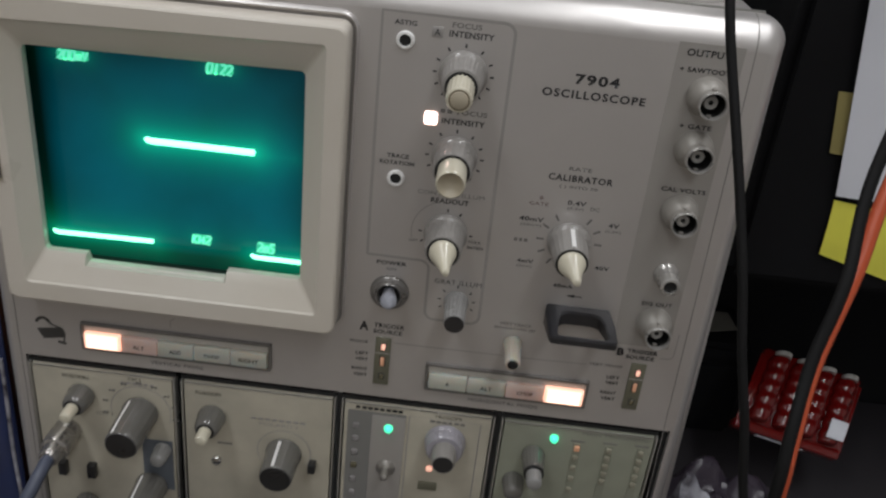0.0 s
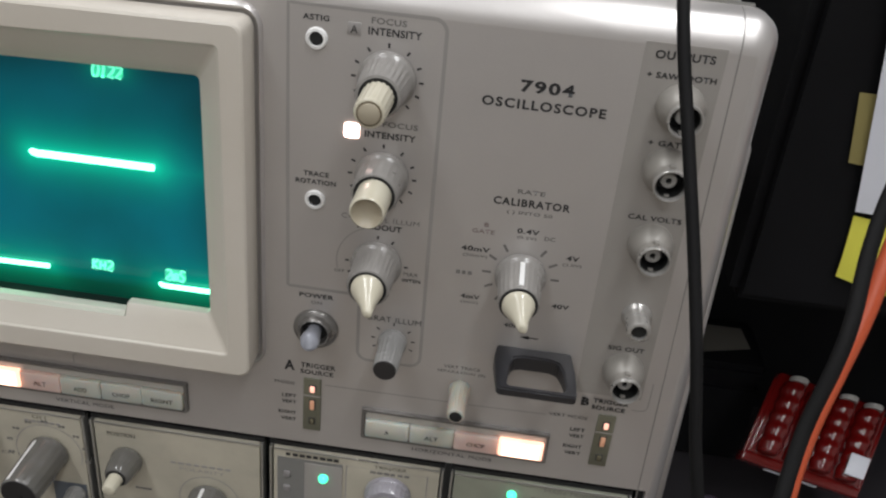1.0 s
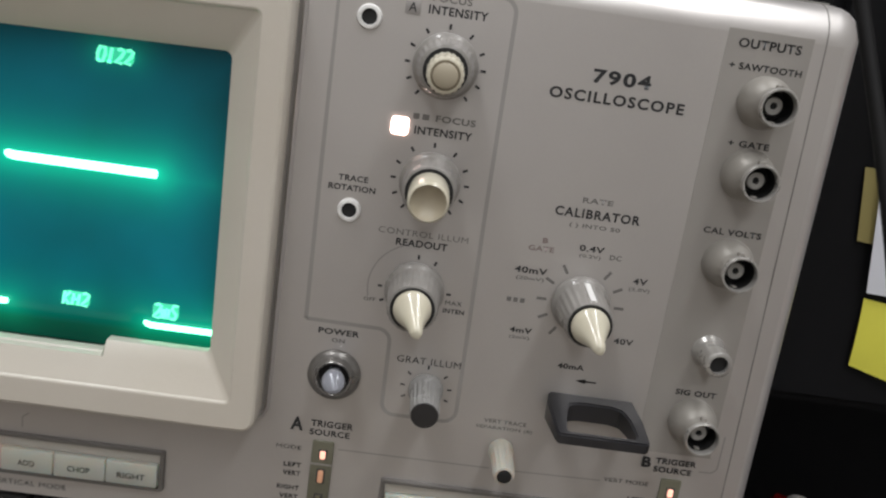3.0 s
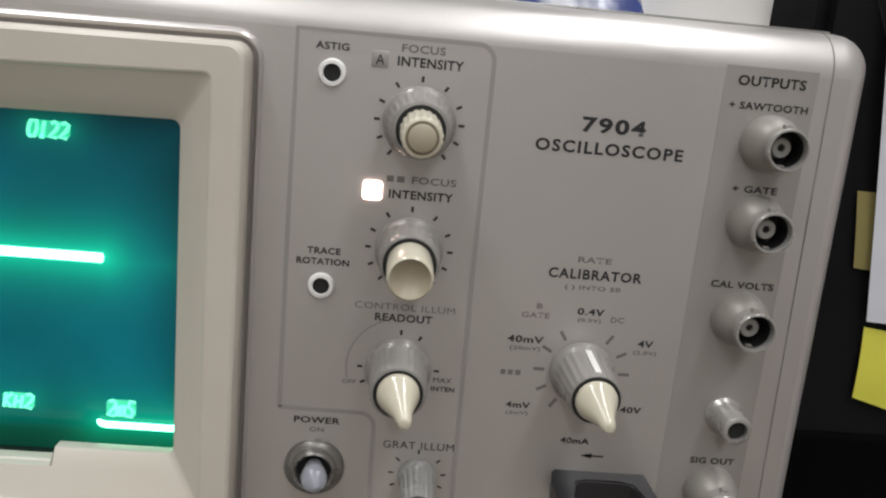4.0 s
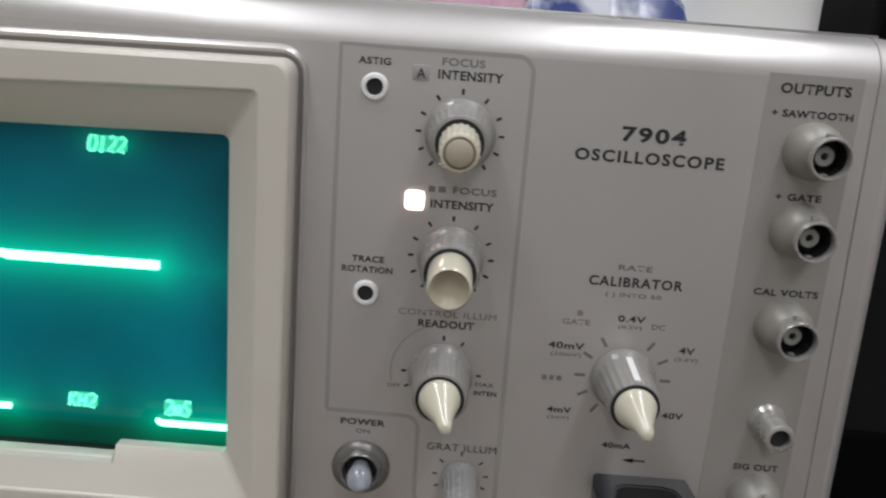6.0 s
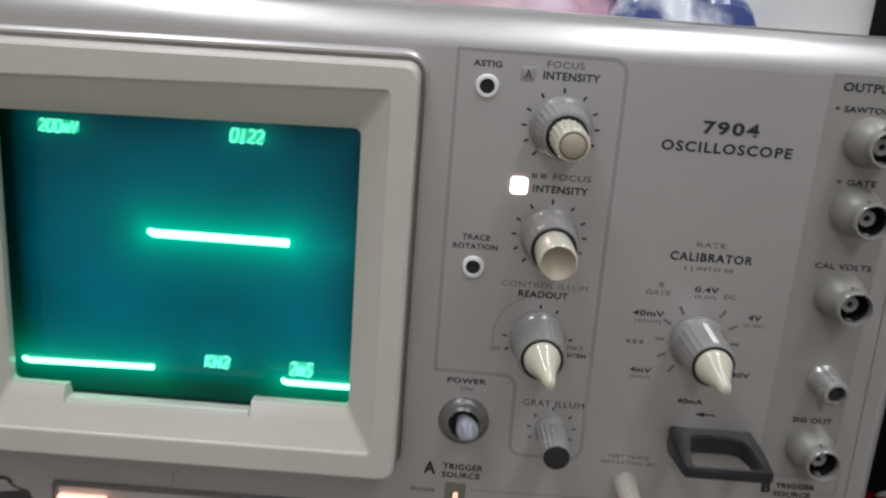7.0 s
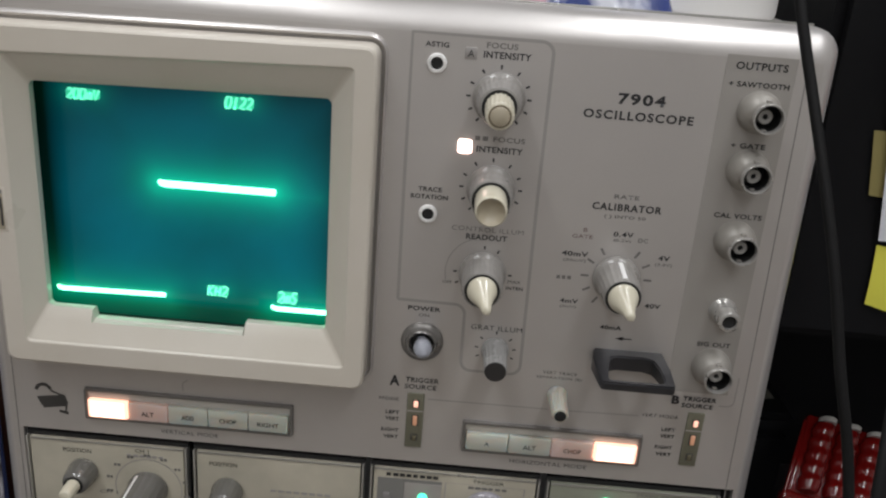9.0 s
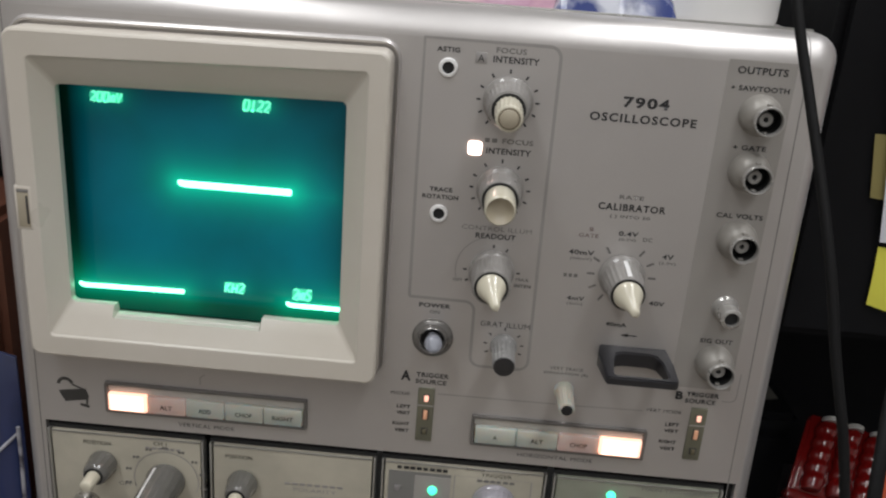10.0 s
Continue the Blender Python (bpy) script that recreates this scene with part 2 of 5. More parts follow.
def tube(bm, pts, r, seg=14, flat=1.0):
    """A round or flattened cable through points in metres."""
    up = Vector((0, 1, 0))
    rings = []
    for i, p in enumerate(pts):
        d = (pts[min(i + 1, len(pts) - 1)] - pts[max(i - 1, 0)]).normalized()
        s = d.cross(up).normalized()
        u = s.cross(d).normalized()
        rings.append([bm.verts.new(p + (s * math.cos(a) * flat + u * math.sin(a)) * r)
                      for a in (2 * math.pi * k / seg for k in range(seg))])
    return loft(bm, rings, first=True, last=True)


def lettering(text, x0, x1, z0, z1, parent, mat="ink", y=-0.12, name="lettering", bold=0.0, space=1.0):
    """Printed words that fill the given rectangle of the panel."""
    cu = bpy.data.curves.new("letters", "FONT")
    cu.body, cu.size, cu.offset, cu.space_character = text, 1.0, 0.0 if "M" in text else bold, space
    cu.resolution_u = 3
    tmp = bpy.data.objects.new("letters", cu)
    scene.collection.objects.link(tmp)
    bpy.context.view_layer.update()
    me = bpy.data.meshes.new_from_object(tmp.evaluated_get(bpy.context.evaluated_depsgraph_get()))
    bpy.data.objects.remove(tmp)
    bpy.data.curves.remove(cu)
    xs = [v.co.x for v in me.vertices]
    ys = [v.co.y for v in me.vertices]
    ax, bx, ay, by = min(xs), max(xs), min(ys), max(ys)
    for v in me.vertices:
        v.co = P(x0 + (v.co.x - ax) / (bx - ax) * (x1 - x0), y, z0 + (v.co.y - ay) / (by - ay) * (z1 - z0))
    me.name = name
    me.materials.clear()
    me.materials.append(M[mat])
    ob = new(name, me)
    ob.parent = parent
    if parent.type == "EMPTY":
        ob.matrix_parent_inverse = parent.matrix_basis.inverted()
    return ob


def bars(x0, x1, z0, z1, parent, mat="ink_grey", y=-0.12, n=6, name="illegible_print", seed=1):
    """Short plain bars for writing that cannot be read."""
    rnd = random.Random(seed)
    bm = bmesh.new()
    step = (x1 - x0) / n
    for i in range(n):
        w = step * rnd.uniform(0.62, 0.85)
        box(bm, x0 + i * step, x0 + i * step + w, y, y + 0.1, z0, z1)
    return part(name, bm, mat, parent)


# ---------------------------------------------------------------- the oscilloscope: case and front casting
scope = root("oscilloscope", P(0, 250, -134),
             "beige-grey bench oscilloscope, switched on, standing on a workbench", "oscilloscope")
W, TOP, BOT = 154.5, 229.0, -108.0


def casting():
    bm = bmesh.new()
    loops = []
    n = 16
    for k in range(n + 1):
        a = radians(90 * k / n)
        ix, iz, y = 7.0 * (1 - math.cos(a)), 11.0 * (1 - math.cos(a)), 12.0 * (1 - math.sin(a))
        loops.append(rr_loop(bm, -W + ix, W - ix, BOT + iz, TOP - iz, 9.0 - 5 * k / n, y, 6))
    back = rr_loop(bm, -W, W, BOT, TOP, 9.0, 15.0, 6)
    loft(bm, [back] + loops)
    flare(bm)
    return bm


def flare(bm):
    """The right-hand side runs out a little towards the foot."""
    for v in bm.verts:
        if v.co.x > 0.135:
            v.co.x += 0.0175 * min(max(Z0 + 0.225 - v.co.z, 0.0), 0.2)
    return bm


part("front_casting", casting(), "cast", scope, "light satin aluminium front frame with rolled edges")

# the flat face: upper panel and the posts beside the plug-in bay
def plate(xs, zs, open_cells, y0, y1):
    """One connected plate on a grid, with some cells left open."""
    bm = bmesh.new()
    vs = {(i, j, k): bm.verts.new(P(x, y, z)) for i, x in enumerate(xs) for j, z in enumerate(zs) for k, y in enumerate((y0, y1))}
    full = {(i, j) for i in range(len(xs) - 1) for j in range(len(zs) - 1)} - set(open_cells)
    for i, j in sorted(full):
        for k in (0, 1):
            bm.faces.new((vs[i, j, k], vs[i + 1, j, k], vs[i + 1, j + 1, k], vs[i, j + 1, k]))
        for (di, dj), a, b in (((-1, 0), (i, j), (i, j + 1)), ((1, 0), (i + 1, j), (i + 1, j + 1)), ((0, -1), (i, j), (i + 1, j)), ((0, 1), (i, j + 1), (i + 1, j + 1))):
            if (i + di, j + dj) not in full:
                bm.faces.new((vs[*a, 0], vs[*b, 0], vs[*b, 1], vs[*a, 1]))
    bmesh.ops.delete(bm, geom=[v for v in bm.verts if not v.link_faces], context="VERTS")
    return bm


bm = plate((-W + 7, -143.3, -129.0, -14.0, 142.0, 146.3, W - 7), (BOT + 11, -84.0, 46.0, 97.0, 198.0, TOP - 11),
           ((1, 1), (2, 1), (3, 1), (4, 1), (2, 3)), 0, 3)
panel = part("front_panel", flare(bm), "panel", scope, "beige-grey painted front panel with black lettering")
# bay walls coloured near black as the shade inside the opening
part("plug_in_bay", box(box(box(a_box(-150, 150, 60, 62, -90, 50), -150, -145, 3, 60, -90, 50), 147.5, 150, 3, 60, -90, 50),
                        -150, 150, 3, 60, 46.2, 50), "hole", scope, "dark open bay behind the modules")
# seams between face and side rails
for sx in (-1, 1):
    bm = bmesh.new()
    edge = 0.1425 if sx > 0 else 0.1452
    pts = [Vector((sx * edge + (0.000023 * min(218 - z, 200) if sx > 0 else 0), -0.0001, Z0 + z / 1000)) for z in (-97, 0, 100, 218)]
    pts += [Vector((sx * edge, 0.012 - 0.0121 * math.cos(radians(a)), Z0 + 0.218 + 0.0111 * math.sin(radians(a)))) for a in (15, 30, 45, 60, 75, 90)]
    part("seam", tube(bm, pts, 0.0002, 6), "gap", scope)

# case behind the face
bm = bmesh.new()
box(bm, -148, 148, 15, 520, BOT + 6, 226, 3)
case = part("case", bm, "cover", scope, "grey painted metal case")
bm = bmesh.new()
box(bm, -146, 146, 20, 515, 226.2, 227.4, 0.5)
part("top_cover", bm, "cast", scope, "light grey top cover sheet")
part("top_lip", a_box(-147, 147, 15.2, 17.0, 226, 229.7, 0.3), "rail", scope, "narrow grey lip behind the front frame")
part("top_gap", a_box(-147, 147, 15, 18.5, 222, 226.6), "groove", scope)
for sx in (-1, 1):
    bm = bmesh.new()
    out = 164.5 if sx > 0 else 157.0
    box(bm, min(sx * 148, sx * out), max(sx * 148, sx * out), 16, 500, BOT, 185, 2.5, 3)
    for v in bm.verts:
        if abs(v.co.x) > 0.15:
            v.co.x -= sx * 0.034 * max(v.co.z - Z0, 0.0)
    part("side_cover", bm, "cast", scope, "light grey side cover")
for x in (-120, 120):
    for y in (40, 480):
        part("foot", a_box(x - 14, x + 14, y - 14, y + 14, -134, BOT + 7, 3), "black", scope)

# ---------------------------------------------------------------- display bezel and tube face
bm = bmesh.new()
BX0, BX1, BZ0, BZ1 = -139.2, -2.2, 84.4, 213.6
SX0, SX1, SZ0, SZ1 = -124.4, -18.1, 105.6, 192.9


def notched(x0, x1, z0, z1, r, y, drop=0.0):
    """A rounded rectangle whose lower edge steps down by drop in the middle."""
    loop = rr_loop(bm, x0, x1, z0, z1, r, y)
    k = 3 * 7
    extra = [bm.verts.new(P(x, y, z0 - d)) for x, d in ((-107.4, 0), (-106.6, drop), (-49.4, drop), (-48.6, 0))]
    return loop[:k] + extra + loop[k:]


loops = [notched(BX0 + 0.6, BX1 - 0.6, BZ0 + 0.6, BZ1 - 0.6, 4.0, 0.0),
         notched(BX0, BX1, BZ0, BZ1, 4.2, -2.0), notched(BX0, BX1, BZ0, BZ1, 4.2, -12.0),
         notched(BX0 + 0.3, BX1 - 0.3, BZ0 + 0.3, BZ1 - 0.3, 4.0, -13.0),
         notched(BX0 + 1.1, BX1 - 1.1, BZ0 + 1.1, BZ1 - 1.1, 3.4, -13.5),
         notched(-131.3, -9.5, 92.9, 205.2, 2.2, -13.5),
         notched(-130.8, -10.0, 93.4, 204.7, 1.8, -13.3),
         notched(-130.5, -10.3, 93.8, 204.3, 1.6, -12.8),
         notched(-126.6, -15.2, 101.3, 196.9, 1.8, -9.2),
         notched(SX0 - 0.4, SX1 + 0.4, SZ0 - 0.4, SZ1 + 0.4, 2.0, -7.2, 3.6),
         notched(SX0, SX1, SZ0, SZ1, 2.2, -6.8, 3.6), notched(SX0 + 0.1, SX1 - 0.1, SZ0 + 0.1, SZ1 - 0.1, 2.2, -6.2, 3.6),
         notched(SX0 - 0.2, SX1 + 0.2, SZ0 - 0.2, SZ1 + 0.2, 2.2, -3.0, 3.6)]


def askew(rings, left, right):
    """Lets the upper edge of the rings run slightly out of level, as the moulding does."""
    for ring in rings:
        for v in ring:
            u = (v.co.x * 1000 - BX0) / (BX1 - BX0)
            w = min(max((v.co.z - Z0) * 1000 - 149.0, 0.0) / 50.0, 1.0)
            v.co.z += w * (left * (1 - u) + right * u) / 1000


askew(loops[:5], -2.0, 0.0)
askew(loops[5:8], -3.0, 1.6)
askew(loops[8:], -1.7, 1.5)
loft(bm, loops)
bezel = part("display_bezel", bm, "bezel", scope, "cream plastic bezel round the display", 18)
bm = bmesh.new()
loft(bm, [rr_loop(bm, SX0 - 1.5, SX1 + 1.5, SZ0 - 4.4, SZ1 + 1.5, 2, -5.3), rr_loop(bm, SX0 - 6.5, SX1 + 3.0, SZ0 - 7.5, SZ1 + 3.0, 2, 6.4)])
part("mask", bm, "black", bezel, "black mask behind the bezel")
part("latch_slot", a_box(-139.5, -133.2, -13.7, -10.0, 137.0, 154.0, 0.3), "bezel", bezel)
part("latch_recess", a_box(-138.6, -134.0, -13.85, -11.0, 138.0, 153.2, 0.2), "cream_end", bezel, "pale recess of the bezel latch")
part("latch", a_box(-135.4, -134.3, -14.0, -11.0, 139.4, 150.5, 0.3), "groove", bezel, "small dark latch in the bezel edge")
# grey bar put in as the shade at the recess's top
part("recess_shade", a_box(-138.4, -134.1, -13.95, -11.0, 151.6, 153.0, 0.1), "gap", bezel)
# rim of the casting round the bezel
bm = bmesh.new()
loops = [rr_loop(bm, BX0 - 3.4, BX1 + 2.3, BZ0 - 3.2, BZ1 + 3.2, 7.5, 0.2),
         rr_loop(bm, BX0 - 3.0, BX1 + 2.0, BZ0 - 2.8, BZ1 + 2.8, 7.2, -1.6),
         rr_loop(bm, BX0 - 2.2, BX1 + 1.5, BZ0 - 2.0, BZ1 + 2.0, 6.4, -2.2),
         rr_loop(bm, BX0 - 1.3, BX1 + 1.0, BZ0 - 1.1, BZ1 + 1.1, 5.6, -1.6),
         rr_loop(bm, BX0 - 1.1, BX1 + 0.9, BZ0 - 1.0, BZ1 + 1.0, 5.4, 0.2)]
askew(loops, -2.0, 0.0)
loft(bm, loops)
part("display_rim", bm, "cast", scope, "raised rim round the display bezel")
bm = bmesh.new()
loft(bm, [rr_loop(bm, BX0 - 1.4, BX1 + 1.4, BZ0 - 1.2, BZ1 + 1.0, 6.5, -0.15), rr_loop(bm, BX0 + 1, BX1 - 1, BZ0 + 1, BZ1 - 1, 5, -0.15)])
part("rim_gap", bm, "line", scope)


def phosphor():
    """Teal-lit tube face; a halo round each beam trace is painted into the emission."""
    m = bpy.data.materials.new("lit_tube_face")
    m.use_nodes = True
    nt = m.node_tree
    b = nt.nodes["Principled BSDF"]
    b.inputs["Base Color"].default_value = (0.002, 0.016, 0.02, 1)
    b.inputs["Roughness"].default_value = 0.10
    b.inputs["Specular IOR Level"].default_value = 0.2
    co = nt.nodes.new("ShaderNodeTexCoord")
    sep = nt.nodes.new("ShaderNodeSeparateXYZ")
    nt.links.new(co.outputs["Object"], sep.inputs[0])

    def math_node(op, a, c=None, clamp=False):
        n = nt.nodes.new("ShaderNodeMath")
        n.operation, n.use_clamp = op, clamp
        for i, v in enumerate((a, c)):
            if v is None:
                continue
            if isinstance(v, (int, float)):
                n.inputs[i].default_value = v
            else:
                nt.links.new(v, n.inputs[i])
        return n.outputs[0]

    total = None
    for x0, x1, z, size, gain in HALOS:
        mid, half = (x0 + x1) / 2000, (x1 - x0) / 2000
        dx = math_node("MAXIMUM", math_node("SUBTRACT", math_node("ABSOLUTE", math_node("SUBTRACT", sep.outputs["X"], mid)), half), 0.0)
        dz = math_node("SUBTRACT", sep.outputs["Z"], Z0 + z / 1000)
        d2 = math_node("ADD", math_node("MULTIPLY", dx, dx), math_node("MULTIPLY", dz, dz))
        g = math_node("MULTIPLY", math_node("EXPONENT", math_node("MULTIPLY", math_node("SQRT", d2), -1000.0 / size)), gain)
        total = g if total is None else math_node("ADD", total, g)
    # emission painted darker towards the edges and the top
    ux = math_node("ABSOLUTE", math_node("MULTIPLY", math_node("SUBTRACT", sep.outputs["X"], (SX0 + SX1) / 2000), 2000.0 / (SX1 - SX0)))
    uz = math_node("ABSOLUTE", math_node("MULTIPLY", math_node("SUBTRACT", sep.outputs["Z"], Z0 + (SZ0 + SZ1) / 2000), 2000.0 / (SZ1 - SZ0)))
    rim = math_node("MAXIMUM", math_node("POWER", ux, 7.0), math_node("POWER", uz, 5.0))
    rim = math_node("SUBTRACT", 1.0, math_node("MULTIPLY", rim, 0.78), True)
    up = math_node("MULTIPLY", math_node("SUBTRACT", sep.outputs["Z"], Z0 + (SZ0 + SZ1) / 2000), 2000.0 / (SZ1 - SZ0))
    rim = math_node("MULTIPLY", rim, math_node("SUBTRACT", 1.06, math_node("MULTIPLY", math_node("MAXIMUM", up, 0.0), 0.34)))
    # mottled emission stands in for faint reflections in the glass
    noise_tex = nt.nodes.new("ShaderNodeTexNoise")
    noise_tex.inputs["Scale"].default_value, noise_tex.inputs["Detail"].default_value = 22.0, 3
    nt.links.new(co.outputs["Object"], noise_tex.inputs["Vector"])
    vary = nt.nodes.new("ShaderNodeMapRange")
    vary.inputs["From Min"].default_value, vary.inputs["From Max"].default_value = 0.3, 0.7
    vary.inputs["To Min"].default_value, vary.inputs["To Max"].default_value = 0.70, 1.26
    nt.links.new(noise_tex.outputs["Fac"], vary.inputs["Value"])
    flood = nt.nodes.new("ShaderNodeVectorMath")
    flood.operation = "SCALE"
    flood.inputs[0].default_value = (0.0007, 0.088, 0.130)
    nt.links.new(math_node("MULTIPLY", vary.outputs["Result"], rim), flood.inputs["Scale"])
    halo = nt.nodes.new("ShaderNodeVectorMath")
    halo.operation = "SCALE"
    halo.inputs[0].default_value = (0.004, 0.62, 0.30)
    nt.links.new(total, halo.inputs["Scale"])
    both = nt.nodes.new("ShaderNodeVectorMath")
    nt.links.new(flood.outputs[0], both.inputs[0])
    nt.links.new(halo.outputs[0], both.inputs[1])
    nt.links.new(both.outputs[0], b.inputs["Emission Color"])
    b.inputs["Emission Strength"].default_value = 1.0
    return m


# halos painted round traces and readouts: x0, x1, z, size, gain
HALOS = [(-84.0, -40.6, 154.3, 4.5, 0.95), (-84.0, -40.6, 154.3, 15.0, 0.10), (-40.0, -24.0, 153.2, 4.0, 0.10),
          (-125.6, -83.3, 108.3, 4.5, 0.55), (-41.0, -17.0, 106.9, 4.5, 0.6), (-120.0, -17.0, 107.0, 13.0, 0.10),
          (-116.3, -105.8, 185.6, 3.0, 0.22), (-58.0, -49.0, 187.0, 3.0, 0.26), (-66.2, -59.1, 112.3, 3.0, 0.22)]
# the tube face bulges slightly
bm = bmesh.new()
nx, nz = 16, 14
grid = [[bm.verts.new(P(SX0 - 8 + (SX1 - SX0 + 12) * i / nx, 6.7 - 0.9 * (1 - (2 * i / nx - 1) ** 2) * (1 - (2 * j / nz - 1) ** 2),
                        SZ0 - 9 + (SZ1 - SZ0 + 13) * j / nz)) for j in range(nz + 1)] for i in range(nx + 1)]
for i in range(nx):
    for j in range(nz):
        bm.faces.new((grid[i][j], grid[i + 1][j], grid[i + 1][j + 1], grid[i][j + 1]))
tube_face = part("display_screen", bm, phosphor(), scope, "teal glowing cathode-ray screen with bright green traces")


def trace_bar(x0, x1, z, r, slope=0.0):
    bm = bmesh.new()
    pts = [Vector((x / 1000, 0.0052, Z0 + h / 1000)) for x, h in
           [(x0 - 0.2, z + 1.3), (x0, z + 0.9), (x0 + 0.7, z + 0.3), (x0 + 2.0, z)] + [(x0 + (x1 - x0) * f, z + slope * f) for f in (0.15, 0.4, 0.7, 0.95)]
           + [(x1 - 0.5, z + slope), (x1 - 0.15, z + slope), (x1, z + slope)]]
    radii = [0.3, 0.75, 0.95, 1.0, 1.0, 1.0, 1.0, 1.0, 1.0, 0.85, 0.4]
    rings = []
    for i, p in enumerate(pts):
        d = (pts[min(i + 1, len(pts) - 1)] - pts[max(i - 1, 0)]).normalized()
        side = d.cross(Vector((0, 1, 0))).normalized()
        rings.append([bm.verts.new(p + (side * math.cos(a) + Vector((0, 1, 0)) * math.sin(a) * 0.6) * r * radii[i] / 1000) for a in (2 * math.pi * q / 12 for q in range(12))])
    loft(bm, rings, first=True, last=True)
    return part("beam_trace", bm, "trace", tube_face, "bright green horizontal trace")


trace_bar(-83.9, -40.0, 154.3, 1.35, 0.1)
trace_bar(-125.9, -83.2, 107.9, 1.0, 0.8)
trace_bar(-41.3, -16.0, 106.9, 1.0)


def readout_strokes(x0, x1, z0, z1, glyphs):
    """Smeared readout characters: slanted, overlapping strokes of the beam on a patch of painted glow."""
    bm = bmesh.new()
    step = (x1 - x0) / len(glyphs)
    for i, glyph in enumerate(glyphs):
        for line in STROKES[glyph]:
            pts = [(x0 + step * (i + 0.06 + 0.92 * u) + 0.7 * v, z0 + (z1 - z0) * v) for u, v in line]
            ribbon(bm, pts, 0.95, 5.15 - 0.012 * i)
    group = part("readout", bm, "readout", tube_face, "smeared bright green readout characters")
    bm = bmesh.new()
    vs = []
    for q in range(36):
        a = 2 * math.pi * q / 36
        c, d = math.cos(a), math.sin(a)
        vs.append(bm.verts.new(P((x0 + x1) / 2 + 0.35 + (x1 - x0) * 0.52 * math.copysign(abs(c) ** 0.35, c), 5.4,
                                 (z0 + z1) / 2 + (z1 - z0) * 0.56 * math.copysign(abs(d) ** 0.45, d))))
    bm.faces.new(vs)
    part("readout_glow", bm, "readout_soft", group)


STROKES = {"o": (((0.2, 0.0), (0.8, 0.0), (0.95, 0.5), (0.8, 1.0), (0.2, 1.0), (0.05, 0.5), (0.2, 0.0)),),
           "i": (((0.5, 0.0), (0.5, 1.0)), ((0.25, 0.0), (0.75, 0.0))),
           "z": (((0.1, 0.9), (0.5, 1.0), (0.9, 0.85), (0.75, 0.5), (0.15, 0.05), (0.95, 0.0)),),
           "k": (((0.15, 0.0), (0.15, 1.0)), ((0.85, 1.0), (0.2, 0.5), (0.9, 0.0))),
           "h": (((0.15, 0.0), (0.15, 0.9)), ((0.85, 0.0), (0.85, 0.9)), ((0.15, 0.45), (0.85, 0.45))),
           "m": (((0.05, 0.0), (0.05, 0.65), (0.45, 0.65), (0.45, 0.0)), ((0.45, 0.65), (0.9, 0.65), (0.9, 0.0))),
           "v": (((0.1, 1.0), (0.45, 0.0), (0.9, 1.0)),),
           "s": (((0.9, 0.95), (0.3, 1.0), (0.15, 0.7), (0.8, 0.35), (0.7, 0.0), (0.1, 0.05)),)}
readout_strokes(-117.2, -105.0, 183.9, 187.5, "zoomv")
readout_strokes(-59.2, -48.8, 185.0, 189.0, "oizz")
readout_strokes(-67.1, -58.9, 110.2, 114.4, "khz")
readout_strokes(-39.5, -31.7, 109.6, 114.2, "zms")


# ---------------------------------------------------------------- printed lines and words on the panel
def printed(pts, width=0.8, mat="line", y=-0.1):
    return part("printed_line", ribbon(bmesh.new(), pts, width, y), mat, panel)


printed([(8.2, 118.0), (7.9, 170), (7.9, 218.0), (51.0, 218.0)] + arc(52.2, 213.8, 4.2, 90, 0) + [(56.6, 160), (57.4, 94.5)]
        + arc(53.4, 94.0, 4.0, 0, -90) + [(41.5, 90.0)] + arc(38.2, 94.0, 4.0, 270, 180) + [(34.0, 112.0)] + arc(30.0, 113.8, 4.0, 0, 90, 6) + [(8.2, 118.0)], 1.2)
printed([(22.5, 75.6), (70.5, 75.9)], 0.5)
printed([(77.0, 75.9), (106.0, 76.6)], 0.5)
printed([(-76, 69.5), (-76, 73), (-74, 74.5)], 0.5)
printed([(136.5, 84.0), (139.5, 84.0)] + arc(139.5, 86.5, 2.5, -90, 0, 5) + [(142.0, 97)], 0.5)
part("output_strip", a_box(115.0, 139.0, -0.14, 0.3, 89.0, 219.0), "strip", panel, "darker grey strip behind the output sockets")

def word(text, x0, x1, z0, z1, ink="ink"):
    """A printed word on the front panel, filling the given rectangle."""
    bold = {"7904": 0.036, "A": 0.04, "B": 0.04, "OSCILLOSCOPE": 0.03, "CALIBRATOR": 0.028}
    space = {"7904": 1.2, "OSCILLOSCOPE": 1.2, "CALIBRATOR": 1.16}
    on_strip = 115.0 < x0 < 139 and z0 > 80
    lettering(text, x0, x1, z0, z1, panel, ink, -0.3 if on_strip else -0.12, bold=0.026 if text not in bold else bold[text], space=1.08 if text not in space else space[text])


# above and beside the left-hand knobs
word("ASTIG", 12.4, 20.6, 213.4, 215.2)
word("FOCUS", 33.4, 44.2, 214.4, 216.4, "ink_grey")
word("INTENSITY", 32.6, 49, 211, 213.4)
word("INTENSITY", 33, 49.5, 177.8, 180.1)
word("TRACE", 13.2, 21.8, 161.6, 163.4)
word("ROTATION", 10.6, 24.2, 158.7, 160.5)
word("CONTROL ILLUM", 26.5, 53, 147.8, 149.6, "ink_grey")
word("READOUT", 32, 47.2, 144.6, 146.8)
word("POWER", 12.3, 24.8, 113.9, 115.8)
word("ON", 16.6, 20.6, 111.4, 112.8, "ink_grey")
word("GRAT ILLUM", 37, 56.6, 108, 110.2)
word("MAX", 49, 54, 128.2, 129.6)
